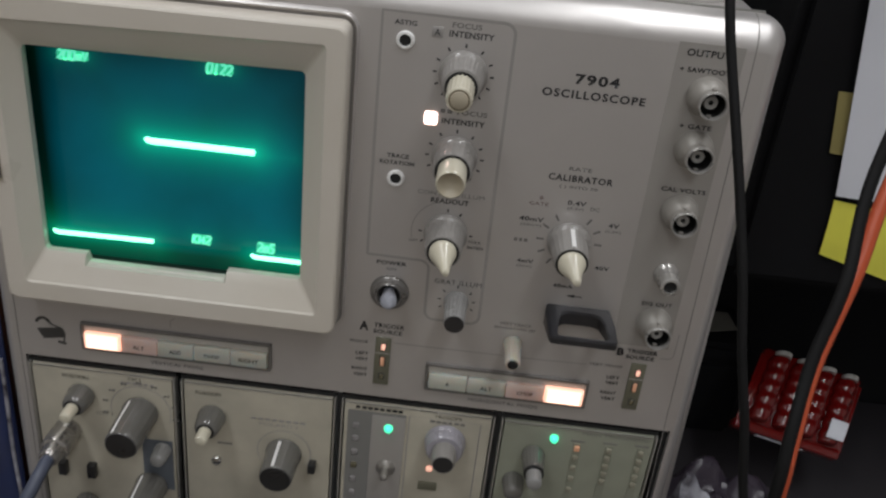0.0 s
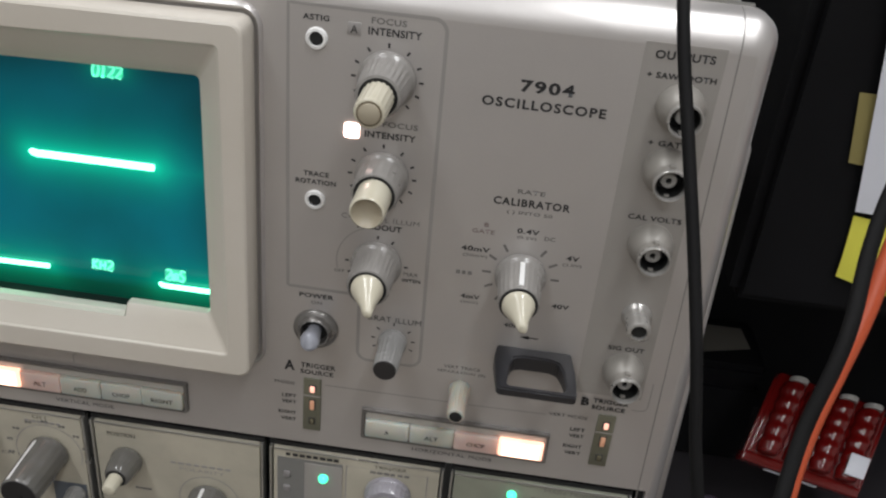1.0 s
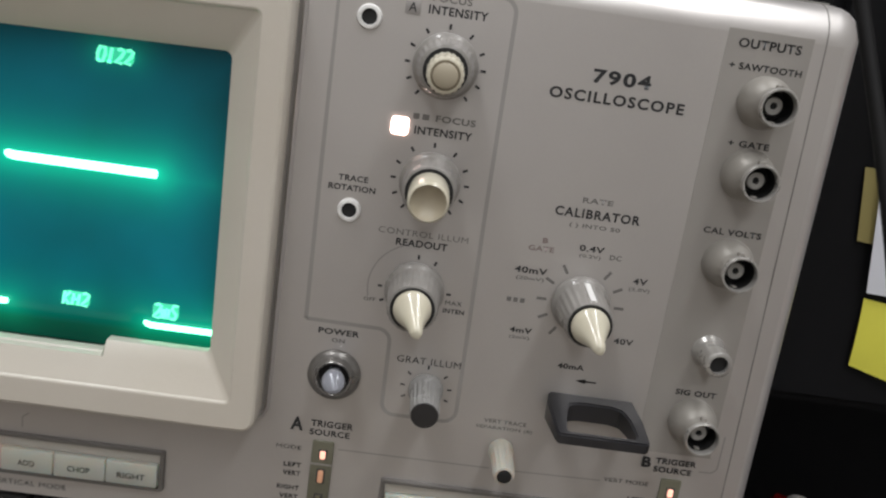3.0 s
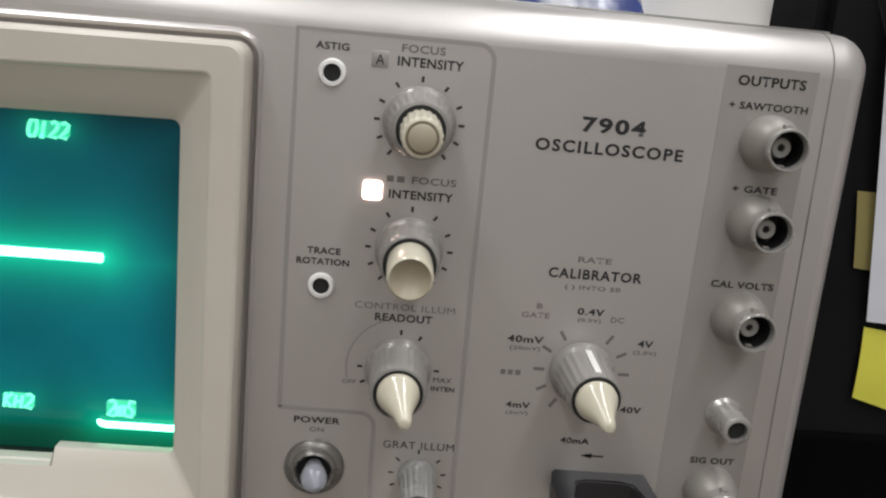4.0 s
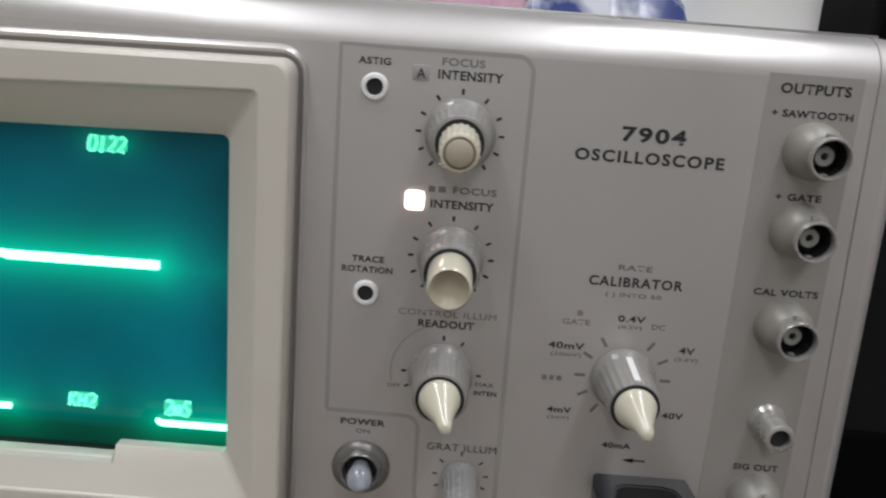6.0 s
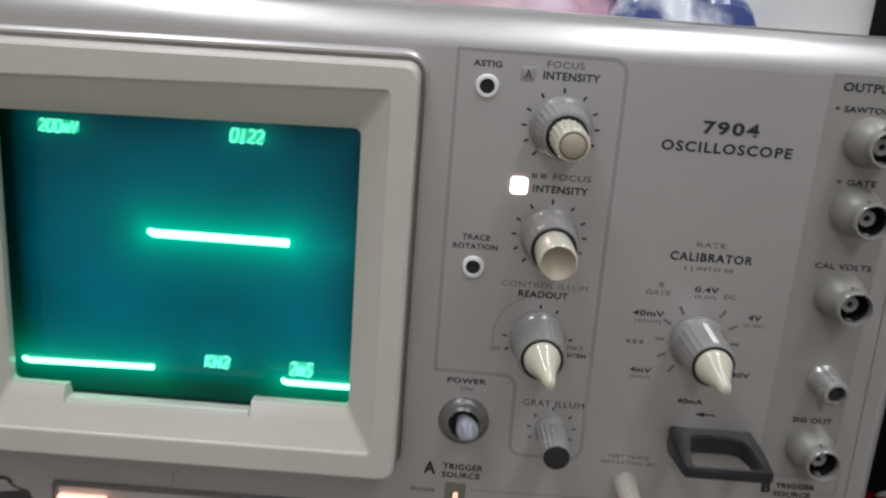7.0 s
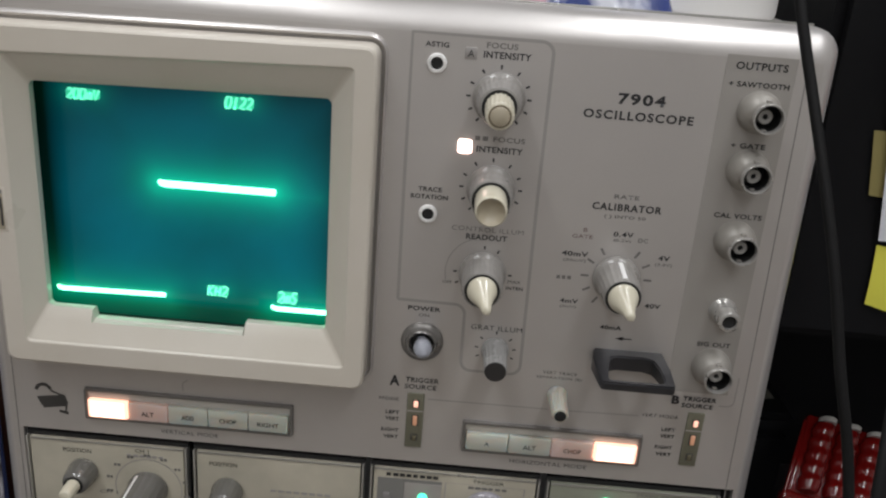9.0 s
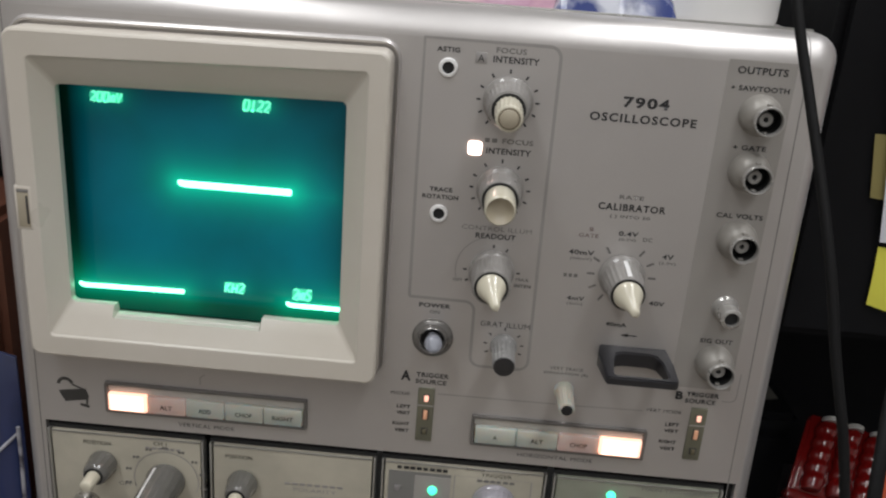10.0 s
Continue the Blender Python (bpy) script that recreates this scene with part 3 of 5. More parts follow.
word("INTEN", 48.6, 55, 125.6, 127)
word("OFF", 24.6, 28.2, 126.2, 127.4, "ink_grey")
word("FOCUS", 38.6, 50, 181.9, 183.8, "ink_grey")
# title and calibrator
word("7904", 80.3, 96.8, 198.9, 202.9)
word("OSCILLOSCOPE", 69, 107.4, 193.4, 196.6)
word("RATE", 84, 93, 164.8, 166.4, "ink_grey")
word("CALIBRATOR", 76.6, 101.7, 160.2, 163)
word("( ) INTO 50", 81.4, 96.4, 157, 158.6, "ink_grey")
word("0.4V", 85.7, 93.1, 150.4, 152.3)
word("(0.2V)", 86, 92.4, 148.2, 149.5, "ink_grey")
word("40mV", 67.8, 77.6, 141.4, 143.4)
word("(20mV)", 68.6, 77, 139, 140.4, "ink_grey")
word("4V", 103.3, 107.6, 142.4, 144.4)
word("(2.0V)", 102.4, 108.8, 140, 141.4, "ink_grey")
word("4mV", 69.4, 76.2, 122.4, 124.2)
word("(2mV)", 69.6, 75.8, 120.2, 121.5, "ink_grey")
word("40V", 101.2, 107.2, 123, 124.9)
word("40mA", 85.8, 94, 112.8, 114.6)
word("B", 74.6, 76.2, 151.2, 152.8, "ink_red")
word("GATE", 70.8, 78.4, 148.6, 150.2, "ink_red")
word("DC", 95, 98.6, 148.8, 150.4, "ink_grey")
word("VERT TRACE", 66.4, 79.8, 91.6, 93, "ink_grey")
word("SEPARATION (B)", 64.2, 82, 89.2, 90.7, "ink_grey")
# output sockets
word("OUTPUTS", 118.3, 136, 214.2, 216.8)
word("+ SAWTOOTH", 117, 137.6, 208.3, 210.2)
word("+ GATE", 121.6, 133.6, 187, 188.9)
word("CAL VOLTS", 120.4, 137.6, 161.1, 163)
word("SIG OUT", 123.3, 136, 109.4, 111.3)
# trigger and mode legends
word("A", 6.9, 10.9, 80.6, 85.2)
word("TRIGGER", 13.2, 26.4, 82.7, 84.9)
word("SOURCE", 13, 25.6, 79.7, 81.8)
word("B", 117.9, 120.9, 83.4, 87.1)
word("TRIGGER", 122.2, 135.2, 85.2, 87.2)
word("SOURCE", 122, 134.2, 82.2, 84.2)
word("MODE", 3.2, 11, 73.8, 75.2)
word("LEFT", 6, 11.6, 67.6, 69.2)
word("VERT", 6, 11.6, 64.6, 66.2)
word("RIGHT", 4.6, 11.6, 59.4, 61)
word("VERT", 5.6, 11.6, 56.2, 57.8)
word("VERT MODE", 107.2, 121.6, 76.6, 78)
word("LEFT", 116, 121.6, 70.6, 72.2)
word("VERT", 116, 121.6, 67.6, 69.2)
word("RIGHT", 114.6, 121.6, 62.4, 64)
word("VERT", 115.4, 121.6, 59.2, 60.8)
word("VERTICAL MODE", -85.8, -62, 48.8, 50.6)
word("HORIZONTAL MODE", 57.6, 88.8, 49.6, 51.4)
bars(32.2, 37.4, 182.0, 183.6, panel, "ink_grey", n=2, seed=3)
bars(67.0, 73.0, 132.0, 133.4, panel, "ink_grey", n=3, seed=4)
part("letter_tile", a_box(26.2, 30.4, -0.3, 0.2, 210.2, 214.2, 0.2), "line", panel, "small grey tile with a letter")
lettering("A", 27.2, 29.4, 210.9, 213.4, panel, "ink", -0.45)
# arrow above the current loop
bm = ribbon(bmesh.new(), [(93.0, 109.4), (98.6, 109.4)], 0.5, -0.12)
vs = [bm.verts.new(P(x, -0.12, z)) for x, z in ((92.0, 109.4), (95.2, 110.2), (95.2, 108.6))]
bm.faces.new(vs)
part("printed_arrow", bm, "ink", panel)


def ticks(cx, cz, r0, r1, angles, width=0.7, mat="ink"):
    for a in angles:
        c, s = math.cos(radians(a)), math.sin(radians(a))
        part("scale_tick", ribbon(bmesh.new(), [(cx + r0 * c, cz + r0 * s), (cx + r1 * c, cz + r1 * s)], width, -0.1), mat, panel)


# ---------------------------------------------------------------- knobs
def skirt(cx, cz, r0, r1, length, label, mat="knob", flutes=26, depth=0.28):
    prof = [(r0 * 0.97, 0.0), (r0 * 1.03, -0.5), (r0 * 1.03, -2.0), (r0 * 1.0, -2.7), (r0 * 0.93, -3.3), (r0 * 0.9, -3.9), (r1 + (r0 * 0.9 - r1) * 0.5, -length * 0.55),
            (r1, -length + 1.2), (r1 - 0.5, -length + 0.3), (r1 - 1.3, -length)]
    return part("knob", a_lathe(prof, cx, cz, flutes * 4, flutes, depth * 1.0, (5, 6, 7)), mat, scope, label)


def inner(parent, cx, cz, r0, r1, y0, y1, name="cap", mat="cream", flutes=18, depth=0.35, label="cream ribbed centre knob"):
    prof = [(r0, y0), (r0, y0 - 0.5), (r1, y1 + 1.0), (r1 - 0.35, y1 + 0.3), (r1 - 0.9, y1)]
    # black ring stands in for the shaded gap round the centre knob
    part("gap_ring", a_lathe([(r0 + 1.0, y0 + 0.4), (r0 + 0.9, y0 - 0.62), (r0 - 0.4, y0 - 0.62)], cx, cz, 32), "hole", parent)
    return part(name, a_lathe(prof, cx, cz, max(flutes, 8) * 4, flutes, depth if flutes else 0, (1, 2)), mat, parent, label)


def end_disc(parent, cx, cz, r, y, mat="cream_end", name="end_disc"):
    return part(name, a_lathe([(r + 0.25, y + 0.05), (r, y - 0.18), (r * 0.5, y - 0.24), (0.2, y - 0.25)], cx, cz, 28), mat, parent)


def pointer(parent, cx, cz, r, y0, y1, tip, label="cream pointer knob"):
    """A short round knob whose front runs as a slanting cone to a point; tip is the pointing angle in degrees."""
    bm = bmesh.new()
    loops = []
    ct, st = math.cos(radians(tip)), math.sin(radians(tip))
    a0 = math.acos(1 / 1.2)
    yb = y0 + (y1 - y0) * 0.22
    for f, scale in ((-1.0, 1.0), (-0.15, 1.0), (0.0, 0.975), (0.12, 0.88), (0.4, 0.62), (0.7, 0.40), (0.88, 0.34), (0.96, 0.27), (1.0, 0.18)):
        loop = []
        for i in range(56):
            a = 2 * math.pi * i / 56
            off = min(a, 2 * math.pi - a)
            rr = r / math.cos(off - a0) if off < a0 else r
            u = rr * math.cos(a) * scale + 0.80 * r * max(f, 0.0)
            v = rr * math.sin(a) * scale
            y = yb + (yb - y0) * f if f < 0 else yb + (y1 - yb) * f
            loop.append(bm.verts.new(P(cx + u * ct - v * st, y, cz + u * st + v * ct)))
        loops.append(loop)
    loft(bm, loops, False, True, True)
    return part("pointer", bm, "cream", parent, label, 50)


def index_line(parent, cx, cz, ang, r0, y0, r1, y1, width=0.9, mat="white"):
    """A white line let into the side of a knob."""
    c, s = math.cos(radians(ang)), math.sin(radians(ang))
    bm = bmesh.new()
    tx, tz = -s * width / 2, c * width / 2
    vs = []
    for r, y in ((r0 + 0.12, y0), (r1 + 0.12, y1)):
        for q in (-1, 1):
            vs.append(bm.verts.new(P(cx + r * c + q * tx, y, cz + r * s + q * tz)))
    lo = []
    for r, y in ((r0 - 0.8, y0), (r1 - 0.8, y1)):
        for q in (-1, 1):
            lo.append(bm.verts.new(P(cx + r * c + q * tx, y, cz + r * s + q * tz)))
    bm.faces.new((vs[0], vs[1], vs[3], vs[2]))
    bm.faces.new((vs[0], vs[2], lo[2], lo[0]))
    bm.faces.new((vs[1], lo[1], lo[3], vs[3]))
    bm.faces.new((vs[2], vs[3], lo[3], lo[2]))
    bm.faces.new((vs[0], lo[0], lo[1], vs[1]))
    return part("index_line", bm, mat, parent, "white index line")


fan = (-50, -25, 0, 25, 55, 90, 125, 155, 180, 205, 230)
k = skirt(39.2, 197.6, 8.9, 7.2, 17, "grey fluted knob with a cream ribbed centre")
c = inner(k, 39.2, 197.6, 5.0, 4.8, -16.5, -31.0)
# flat brown ring painted as the shade of a groove
part("groove", a_lathe([(3.75, -31.02), (3.05, -31.03)], 39.2, 197.6, 28, cap=False), "cream_groove", c)
part("end_disc", a_lathe([(3.1, -31.0), (3.1, -31.4), (2.8, -31.6), (0.2, -31.7)], 39.2, 197.6, 28), "cream_end", c)
ticks(39.2, 197.6, 9.9, 11.4, fan)
k = skirt(39.4, 164.6, 8.6, 7.6, 15, "grey fluted knob with a smooth cream cap", flutes=20)
part("gap_ring", a_lathe([(6.7, -14.1), (6.6, -15.12), (5.3, -15.12)], 39.4, 164.6, 32), "hole", k)
c = part("cap", a_lathe([(5.7, -14.5), (5.7, -15.0), (5.55, -26.6), (5.3, -27.3), (4.9, -27.6), (4.75, -27.5), (4.9, -24.5)], 39.4, 164.6, 40, cap=False), "cream", k, "smooth cream cap")
part("dished_end", a_lathe([(4.75, -27.62), (4.4, -27.0), (3.2, -25.7), (1.6, -25.1), (0.02, -25.0)], 39.4, 164.6, 32, cap=False), "cream_end", c, "hollowed end")
part("index_dot", a_box(38.6, 39.8, -18.5, -16.5, 169.3, 170.2), "brass", c)
ticks(39.4, 164.6, 9.9, 11.4, fan)
k = skirt(39.3, 131.4, 8.6, 7.4, 17, "grey fluted knob with a cream pointer")
part("gap_ring", a_lathe([(6.4, -16.6), (6.3, -17.15), (4.6, -17.15)], 39.3, 131.4, 32), "hole", k)
pointer(k, 39.3, 131.6, 5.4, -16.5, -26.8, -63)
ticks(39.3, 131.4, 9.6, 11.0, (0, 60, 90, 180, 205))
printed(arc(39.3, 131.4, 14.0, 110, 195, 14), 0.45)
k = skirt(47.0, 100.0, 5.2, 4.4, 18, "small grey fluted knob with a dark end", "knob_light", 16, 0.45)
end_disc(k, 47.0, 100.0, 3.8, -18.0, "knob_end")
ticks(47.0, 100.0, 6.6, 8.0, (-25, 5, 40, 90, 140, 175, 205), 0.55)
k = skirt(89.0, 134.2, 8.5, 6.9, 19, "grey fluted selector knob with a cream pointer", flutes=22)
# white line painted for both the index and the highlight along the skirt
index_line(k, 89.0, 134.2, 90, 7.75, -4.2, 7.0, -17.6, 1.6)
part("gap_ring", a_lathe([(6.3, -18.6), (6.2, -19.15), (4.5, -19.15)], 89.0, 134.2, 32), "hole", k)
pointer(k, 89.0, 134.2, 5.4, -18.5, -27.3, -60)
ticks(89.0, 134.2, 10.2, 13.2, (0, 28, 56, 122, 150, 180, 207, 235), 0.9, "ink_grey")
k = skirt(73.2, 82.8, 3.9, 3.3, 16.5, "small pale grey knob", "button", 14, 0.35)
end_disc(k, 73.2, 82.8, 2.0, -16.5, "hole", "recess")


# ---------------------------------------------------------------- sockets and jacks
def bnc(cx, cz):
    body = part("bnc_socket", a_lathe([(7.4, 0), (7.4, -2.0), (7.2, -3.6), (6.7, -5.4), (6.0, -6.8), (5.3, -7.8), (4.95, -8.4), (4.95, -12.3), (4.9, -12.8),
                                       (4.75, -12.8), (4.6, -12.2), (4.5, -4.0), (0.3, -3.9)], cx, cz, 40, cap=False), "matt_nickel", scope, "dull nickel bayonet socket")
    # lighter nickel ring stands in for the highlight on the rim
    part("rim", a_lathe([(4.96, -11.6), (5.3, -11.9), (5.35, -12.9), (5.1, -13.3), (4.7, -13.3), (4.5, -12.9), (4.45, -11.4)], cx, cz, 36, cap=False), "nickel_bright", body, "nickel rim coloured lighter for its highlight")
    part("cavity", a_lathe([(4.45, -11.0), (4.42, -5.2), (0.2, -5.1)], cx, cz, 28, cap=False), "hole", body)
    part("insulator", a_lathe([(2.6, -5.2), (2.6, -8.2), (2.3, -8.6), (1.0, -8.6), (0.9, -7.6)], cx, cz, 24, cap=False), "dielectric", body)
    part("centre_contact", a_lathe([(0.95, -7.9), (0.2, -7.8)], cx, cz, 12), "hole", body)
    for s in (-1, 1):
        part("lug", a_box(cx - 0.9, cx + 0.9, -10.6, -8.8, cz + s * 5.0 - 0.8, cz + s * 5.0 + 0.9, 0.3), "matt_nickel", body)


for cx, cz in ((128.8, 200.2), (128.9, 179.4), (129.4, 153.0), (130.2, 101.3)):
    bnc(cx, cz)
j = part("ground_jack", a_lathe([(5.2, 0), (5.2, -0.8), (4.5, -1.6), (4.1, -2.2), (4.1, -10.0), (3.9, -10.7), (3.4, -11.0), (2.7, -11.0), (2.5, -4)], 130.4, 124.6, 32, cap=False), "nickel_bright", scope, "bright nickel banana jack")
part("socket_hole", a_lathe([(2.6, -9.6), (0.2, -9.5)], 130.4, 124.6, 24), "hole", j)
for cx, cz in ((16.8, 207.9), (17.3, 153.1)):
    j = part("screwdriver_adjuster", a_lathe([(3.5, 0.2), (3.5, -0.5), (3.1, -1.1), (2.3, -1.2), (2.1, -0.3)], cx, cz, 32, cap=False), "white", scope, "white ring round a recessed adjuster")
    part("recess", a_lathe([(2.2, -0.5), (0.2, -0.45)], cx, cz, 24), "hole", j)
# pull-on power switch
PX, PZ = 18.6, 101.0
j = part("power_switch", a_lathe([(8.2, 0), (8.2, -0.7), (7.6, -1.5), (6.4, -1.9), (6.0, -3.4), (5.4, -3.9), (4.9, -3.6), (4.7, -0.2)], PX, PZ, 40, cap=False), "dark_nickel", scope, "power switch with dark plated collar and bluish-grey lever")
part("collar_recess", a_lathe([(4.8, -0.4), (0.2, -0.35)], PX, PZ, 28), "hole", j)
bm = bmesh.new()
rings = []
for f, rad in ((0.0, 2.5), (0.2, 2.7), (0.55, 3.1), (0.85, 3.5), (0.95, 3.2), (1.0, 2.2)):
    rings.append([bm.verts.new(P(PX + 1.0 * f + rad * math.cos(2 * math.pi * q / 28), -0.4 - 14.5 * f + 0.4 * rad * math.sin(2 * math.pi * q / 28), PZ + 4.0 * f + rad * 0.92 * math.sin(2 * math.pi * q / 28))) for q in range(28)])
loft(bm, rings, first=True, last=True)
part("lever", bm, "blue_white", j, "bluish-grey lever")
# lit pilot window
part("pilot_window", a_box(26.3, 31.3, -0.8, 0.3, 177.0, 182.0, 1.0, 3), "pilot", scope, "lit white pilot window")

# black current loop: a thin arched strap that stands out from the panel
bm = bmesh.new()
out = [(92.0, 0.6), (84.8, 0.6), (84.0, -4.5), (85.8, -17.8), (86.6, -18.8), (112.8, -18.8), (113.5, -17.8), (112.9, -8.5), (111.0, 0.6), (102.0, 0.6)]
inn = [(94.0, -3.8), (91.0, -4.6), (89.8, -7.6), (89.0, -15.8), (89.8, -16.8), (109.2, -16.8), (109.9, -15.8), (108.6, -8.6), (106.8, -4.8), (103.6, -3.8)]


def loop_top(y):
    """The upper side slopes down towards the front bar."""
    return 104.6 + 0.23 * y


def loop_bottom(y):
    """The strap is thin in front and grows deeper towards the panel."""
    return loop_top(y) - 3.4 - 2.9 * min(max((y + 17.0) / 9.0, 0.0), 1.0)


to, ti = ([bm.verts.new(P(x, y, loop_top(y))) for x, y in ring] for ring in (out, inn))
bo, bi = ([bm.verts.new(P(x, y, loop_bottom(y))) for x, y in ring] for ring in (out, inn))
for a, b in ((to, ti), (bo, bi), (to, bo), (ti, bi)):
    for i in range(10):
        bm.faces.new((a[i], a[(i + 1) % 10], b[(i + 1) % 10], b[i]))
bmesh.ops.recalc_face_normals(bm, faces=bm.faces[:])
bmesh.ops.bevel(bm, geom=[e for e in bm.edges if e.calc_face_angle(0.0) > 0.6], offset=0.0005, segments=2, affect="EDGES")
part("current_loop", bm, "loop_grey", scope, "black plastic current loop standing out from the panel")


# ---------------------------------------------------------------- push-button banks and lamp strips
def bank(x0, x1, z0, z1, n, lit, words, label):
    bm = bmesh.new()
    loft(bm, [rr_loop(bm, x0, x1, z0, z1, 0.8, 0.1, 3), rr_loop(bm, x0 + 0.2, x1 - 0.2, z0 + 0.2, z1 - 0.2, 0.8, -1.7, 3),
              rr_loop(bm, x0 + 1.3, x1 - 1.3, z0 + 1.2, z1 - 1.2, 0.5, -1.7, 3), rr_loop(bm, x0 + 1.5, x1 - 1.5, z0 + 1.4, z1 - 1.4, 0.5, -0.05, 3)])
    b = part("button_bank", bm, "bank_frame", scope, label)
    part("recess", a_box(x0 + 1.2, x1 - 1.2, -0.25, 0.1, z0 + 1.2, z1 - 1.2), "bank_recess", b)
    step = (x1 - x0 - 3.4) / n
    for i in range(n):
        a = x0 + 1.7 + i * step
        q = part("push_button", a_box(a + 0.12, a + step - 0.12, -2.6, -0.2, z0 + 1.7, z1 - 4.6, 0.6, 2), "button_on" if i == lit else "button_warm" if abs(i - lit) == 1 else "button", b,
                 "lit orange-white push button" if i == lit else "unlit white push button")
        if i == lit:
            part("glowing_face", a_box(a + 1.5, a + step - 1.5, -2.75, -2.4, z0 + 2.4, z1 - 5.2, 0.4), "bulb_on", q)
        elif words[i]:
            w = 1.75 * len(words[i])
            m = a + step / 2
            lettering(words[i], m - w / 2, m + w / 2, z0 + 4.2, z0 + 6.2, q, "ink", -2.75, bold=0.012)


bank(-116.2, -31.0, 53.3, 67.6, 5, 0, ("", "ALT", "ADD", "CHOP", "RIGHT"), "row of five square mode buttons, the first lit")
bank(37.2, 109.3, 53.8, 68.0, 4, 3, ("A", "ALT", "CHOP", ""), "row of four square mode buttons, the last lit")


def lamp_strip(x0, x1, z0, z1):
    s = part("lamp_strip", a_box(x0, x1, -0.8, 0.2, z0, z1, 0.3), "trig_strip", scope, "olive strip with three small amber lamps")
    part("divider", a_box(x0, x1, -0.95, -0.6, z1 - 8.2, z1 - 7.7), "line", s)
    mid = (x0 + x1) / 2
    for z, h, mat in ((z1 - 4.4, 1.4, "lens_on"), (z1 - 12.0, 2.2, "lens_dim"), (z1 - 20.0, 1.3, "lens_off")):
        part("lens_socket", a_box(mid - 1.2, mid + 1.6, -1.0, -0.6, z - h - 0.3, z + h + 0.3, 0.2), "groove", s)
        part("lamp_lens", a_box(mid - 0.7, mid + 1.1, -1.8, -0.8, z - h, z + h, 0.5), mat, s)


lamp_strip(14.4, 21.2, 53.2, 78.0)
lamp_strip(125.2, 131.8, 56.0, 80.2)

# maker's mark as a plain shape: a tilted dark band with a curl above and a small tail
bm = ribbon(bmesh.new(), arc(-133.2, 63.8, 3.0, 175, 15, 8), 1.5, -0.12)
for x0, x1, z in ((-136.0, -124.6, 61.2), (-135.4, -124.0, 59.9), (-134.8, -123.6, 58.6), (-134.0, -124.0, 57.4)):
    ribbon(bm, glide([Vector((x0, z - 0.9)), Vector(((x0 + x1) / 2, z)), Vector((x1, z + 0.8))], 4), 1.45, -0.12)
ribbon(bm, [(-130.4, 64.2), (-127.4, 63.0), (-124.8, 62.2), (-124.2, 58.0), (-124.8, 54.6)], 0.8, -0.124)
ribbon(bm, [(-127.4, 55.0), (-123.6, 54.2)], 1.3, -0.128)
part("maker_mark", bm, "groove", panel, "small dark printed emblem")


# ---------------------------------------------------------------- plug-in modules
def module(x0, x1, mat, label):
    r = root("plug_in_module", P((x0 + x1) / 2, 30, -82), label, "plug-in module", "plug-in modules in the oscilloscope bay")
    lo, hi = x0 + 0.3, x1 - 0.3
    f = part("module_panel", a_box(lo + 1.5, hi - 1.5, -1.2, 2, -82, 42.4, 0.4), mat, r, "module front panel with printed legends")
    for a, b in ((lo, lo + 0.9), (hi - 0.9, hi)):
        part("side_rail", a_box(a, b, -1.8, 3, -83, 42.8, 0.3), "rail", r, "bright metal edge rail")
    part("top_edge", a_box(lo + 1.6, hi - 1.6, -1.5, -1.0, 41.5, 42.3, 0.15), "rail", r, "bright metal top edge")
    # black top rail and chassis put shade into the gaps round the panel
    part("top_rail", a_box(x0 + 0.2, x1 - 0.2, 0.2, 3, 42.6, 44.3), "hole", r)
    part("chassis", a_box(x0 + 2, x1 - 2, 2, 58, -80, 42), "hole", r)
    return r, f


def mod_knob(r, cx, cz, r0, r1, length, mat="knob_module", flutes=18, label="grey fluted knob", depth=0.2):
    prof = [(r0 * 0.92, -1.2), (r0, -2.0), (r0, -3.6), (r0 * 0.95, -4.2), ((r0 + r1) / 2, -length * 0.6)]
    if r0 < 7.0:
        prof += [(r1, -length + 3.0), (r1 * 0.94, -length + 1.6), (r1 * 0.82, -length + 0.6), (r1 * 0.62, -length)]
    else:
        prof += [(r1, -length + 0.9), (r1 - 0.9, -length)]
    return part("knob", a_lathe(prof, cx, cz, flutes * 4, flutes, depth, (3, 4, 5)), mat, r, label)


r, f = module(-142.3, -74.6, "module", "beige vertical amplifier module with a probe cable plugged in")
lettering("POSITION", -126.8, -115.0, 36.6, 38.6, f, "ink", -1.4)
k = mod_knob(r, -118.5, 28.0, 6.3, 5.6, 12, label="grey knob with a cream end")
inner(k, -118.5, 28.0, 3.0, 2.8, -11.5, -20, flutes=12, depth=0.2, label="cream end knob")
k = mod_knob(r, -91.5, 22.0, 8.5, 7.6, 26, label="large grey knob with a white index line")
end_disc(k, -91.5, 22.0, 6.7, -26.0, "black")
index_line(k, -91.5, 22.0, 118, 8.3, -3.8, 7.7, -25.2, 1.2)
ring = part("printed_scale", ribbon(bmesh.new(), arc(-91.5, 22.0, 14.0, -20, 200, 24), 0.4, -1.35), "line", f)
for n_, a in enumerate((-10, 15, 40, 65, 90, 115, 140, 165, 190)):
    c, s = math.cos(radians(a)), math.sin(radians(a))
    bars(-91.5 + 16.6 * c - 1.5, -91.5 + 16.6 * c + 1.5, 22 + 16.0 * s - 0.6, 22 + 16.0 * s + 0.6, f, "ink_grey", -1.4, 2, seed=n_ + 30)
lettering("CH 1", -96.5, -90.8, 39.0, 40.8, f, "ink", -1.4)
bars(-100.0, -84.0, 36.8, 38.0, f, "line", -1.4, 6, seed=14)
lettering("CH 1", -112.5, -105.0, 17.5, 19.2, f, "ink_grey", -1.4)
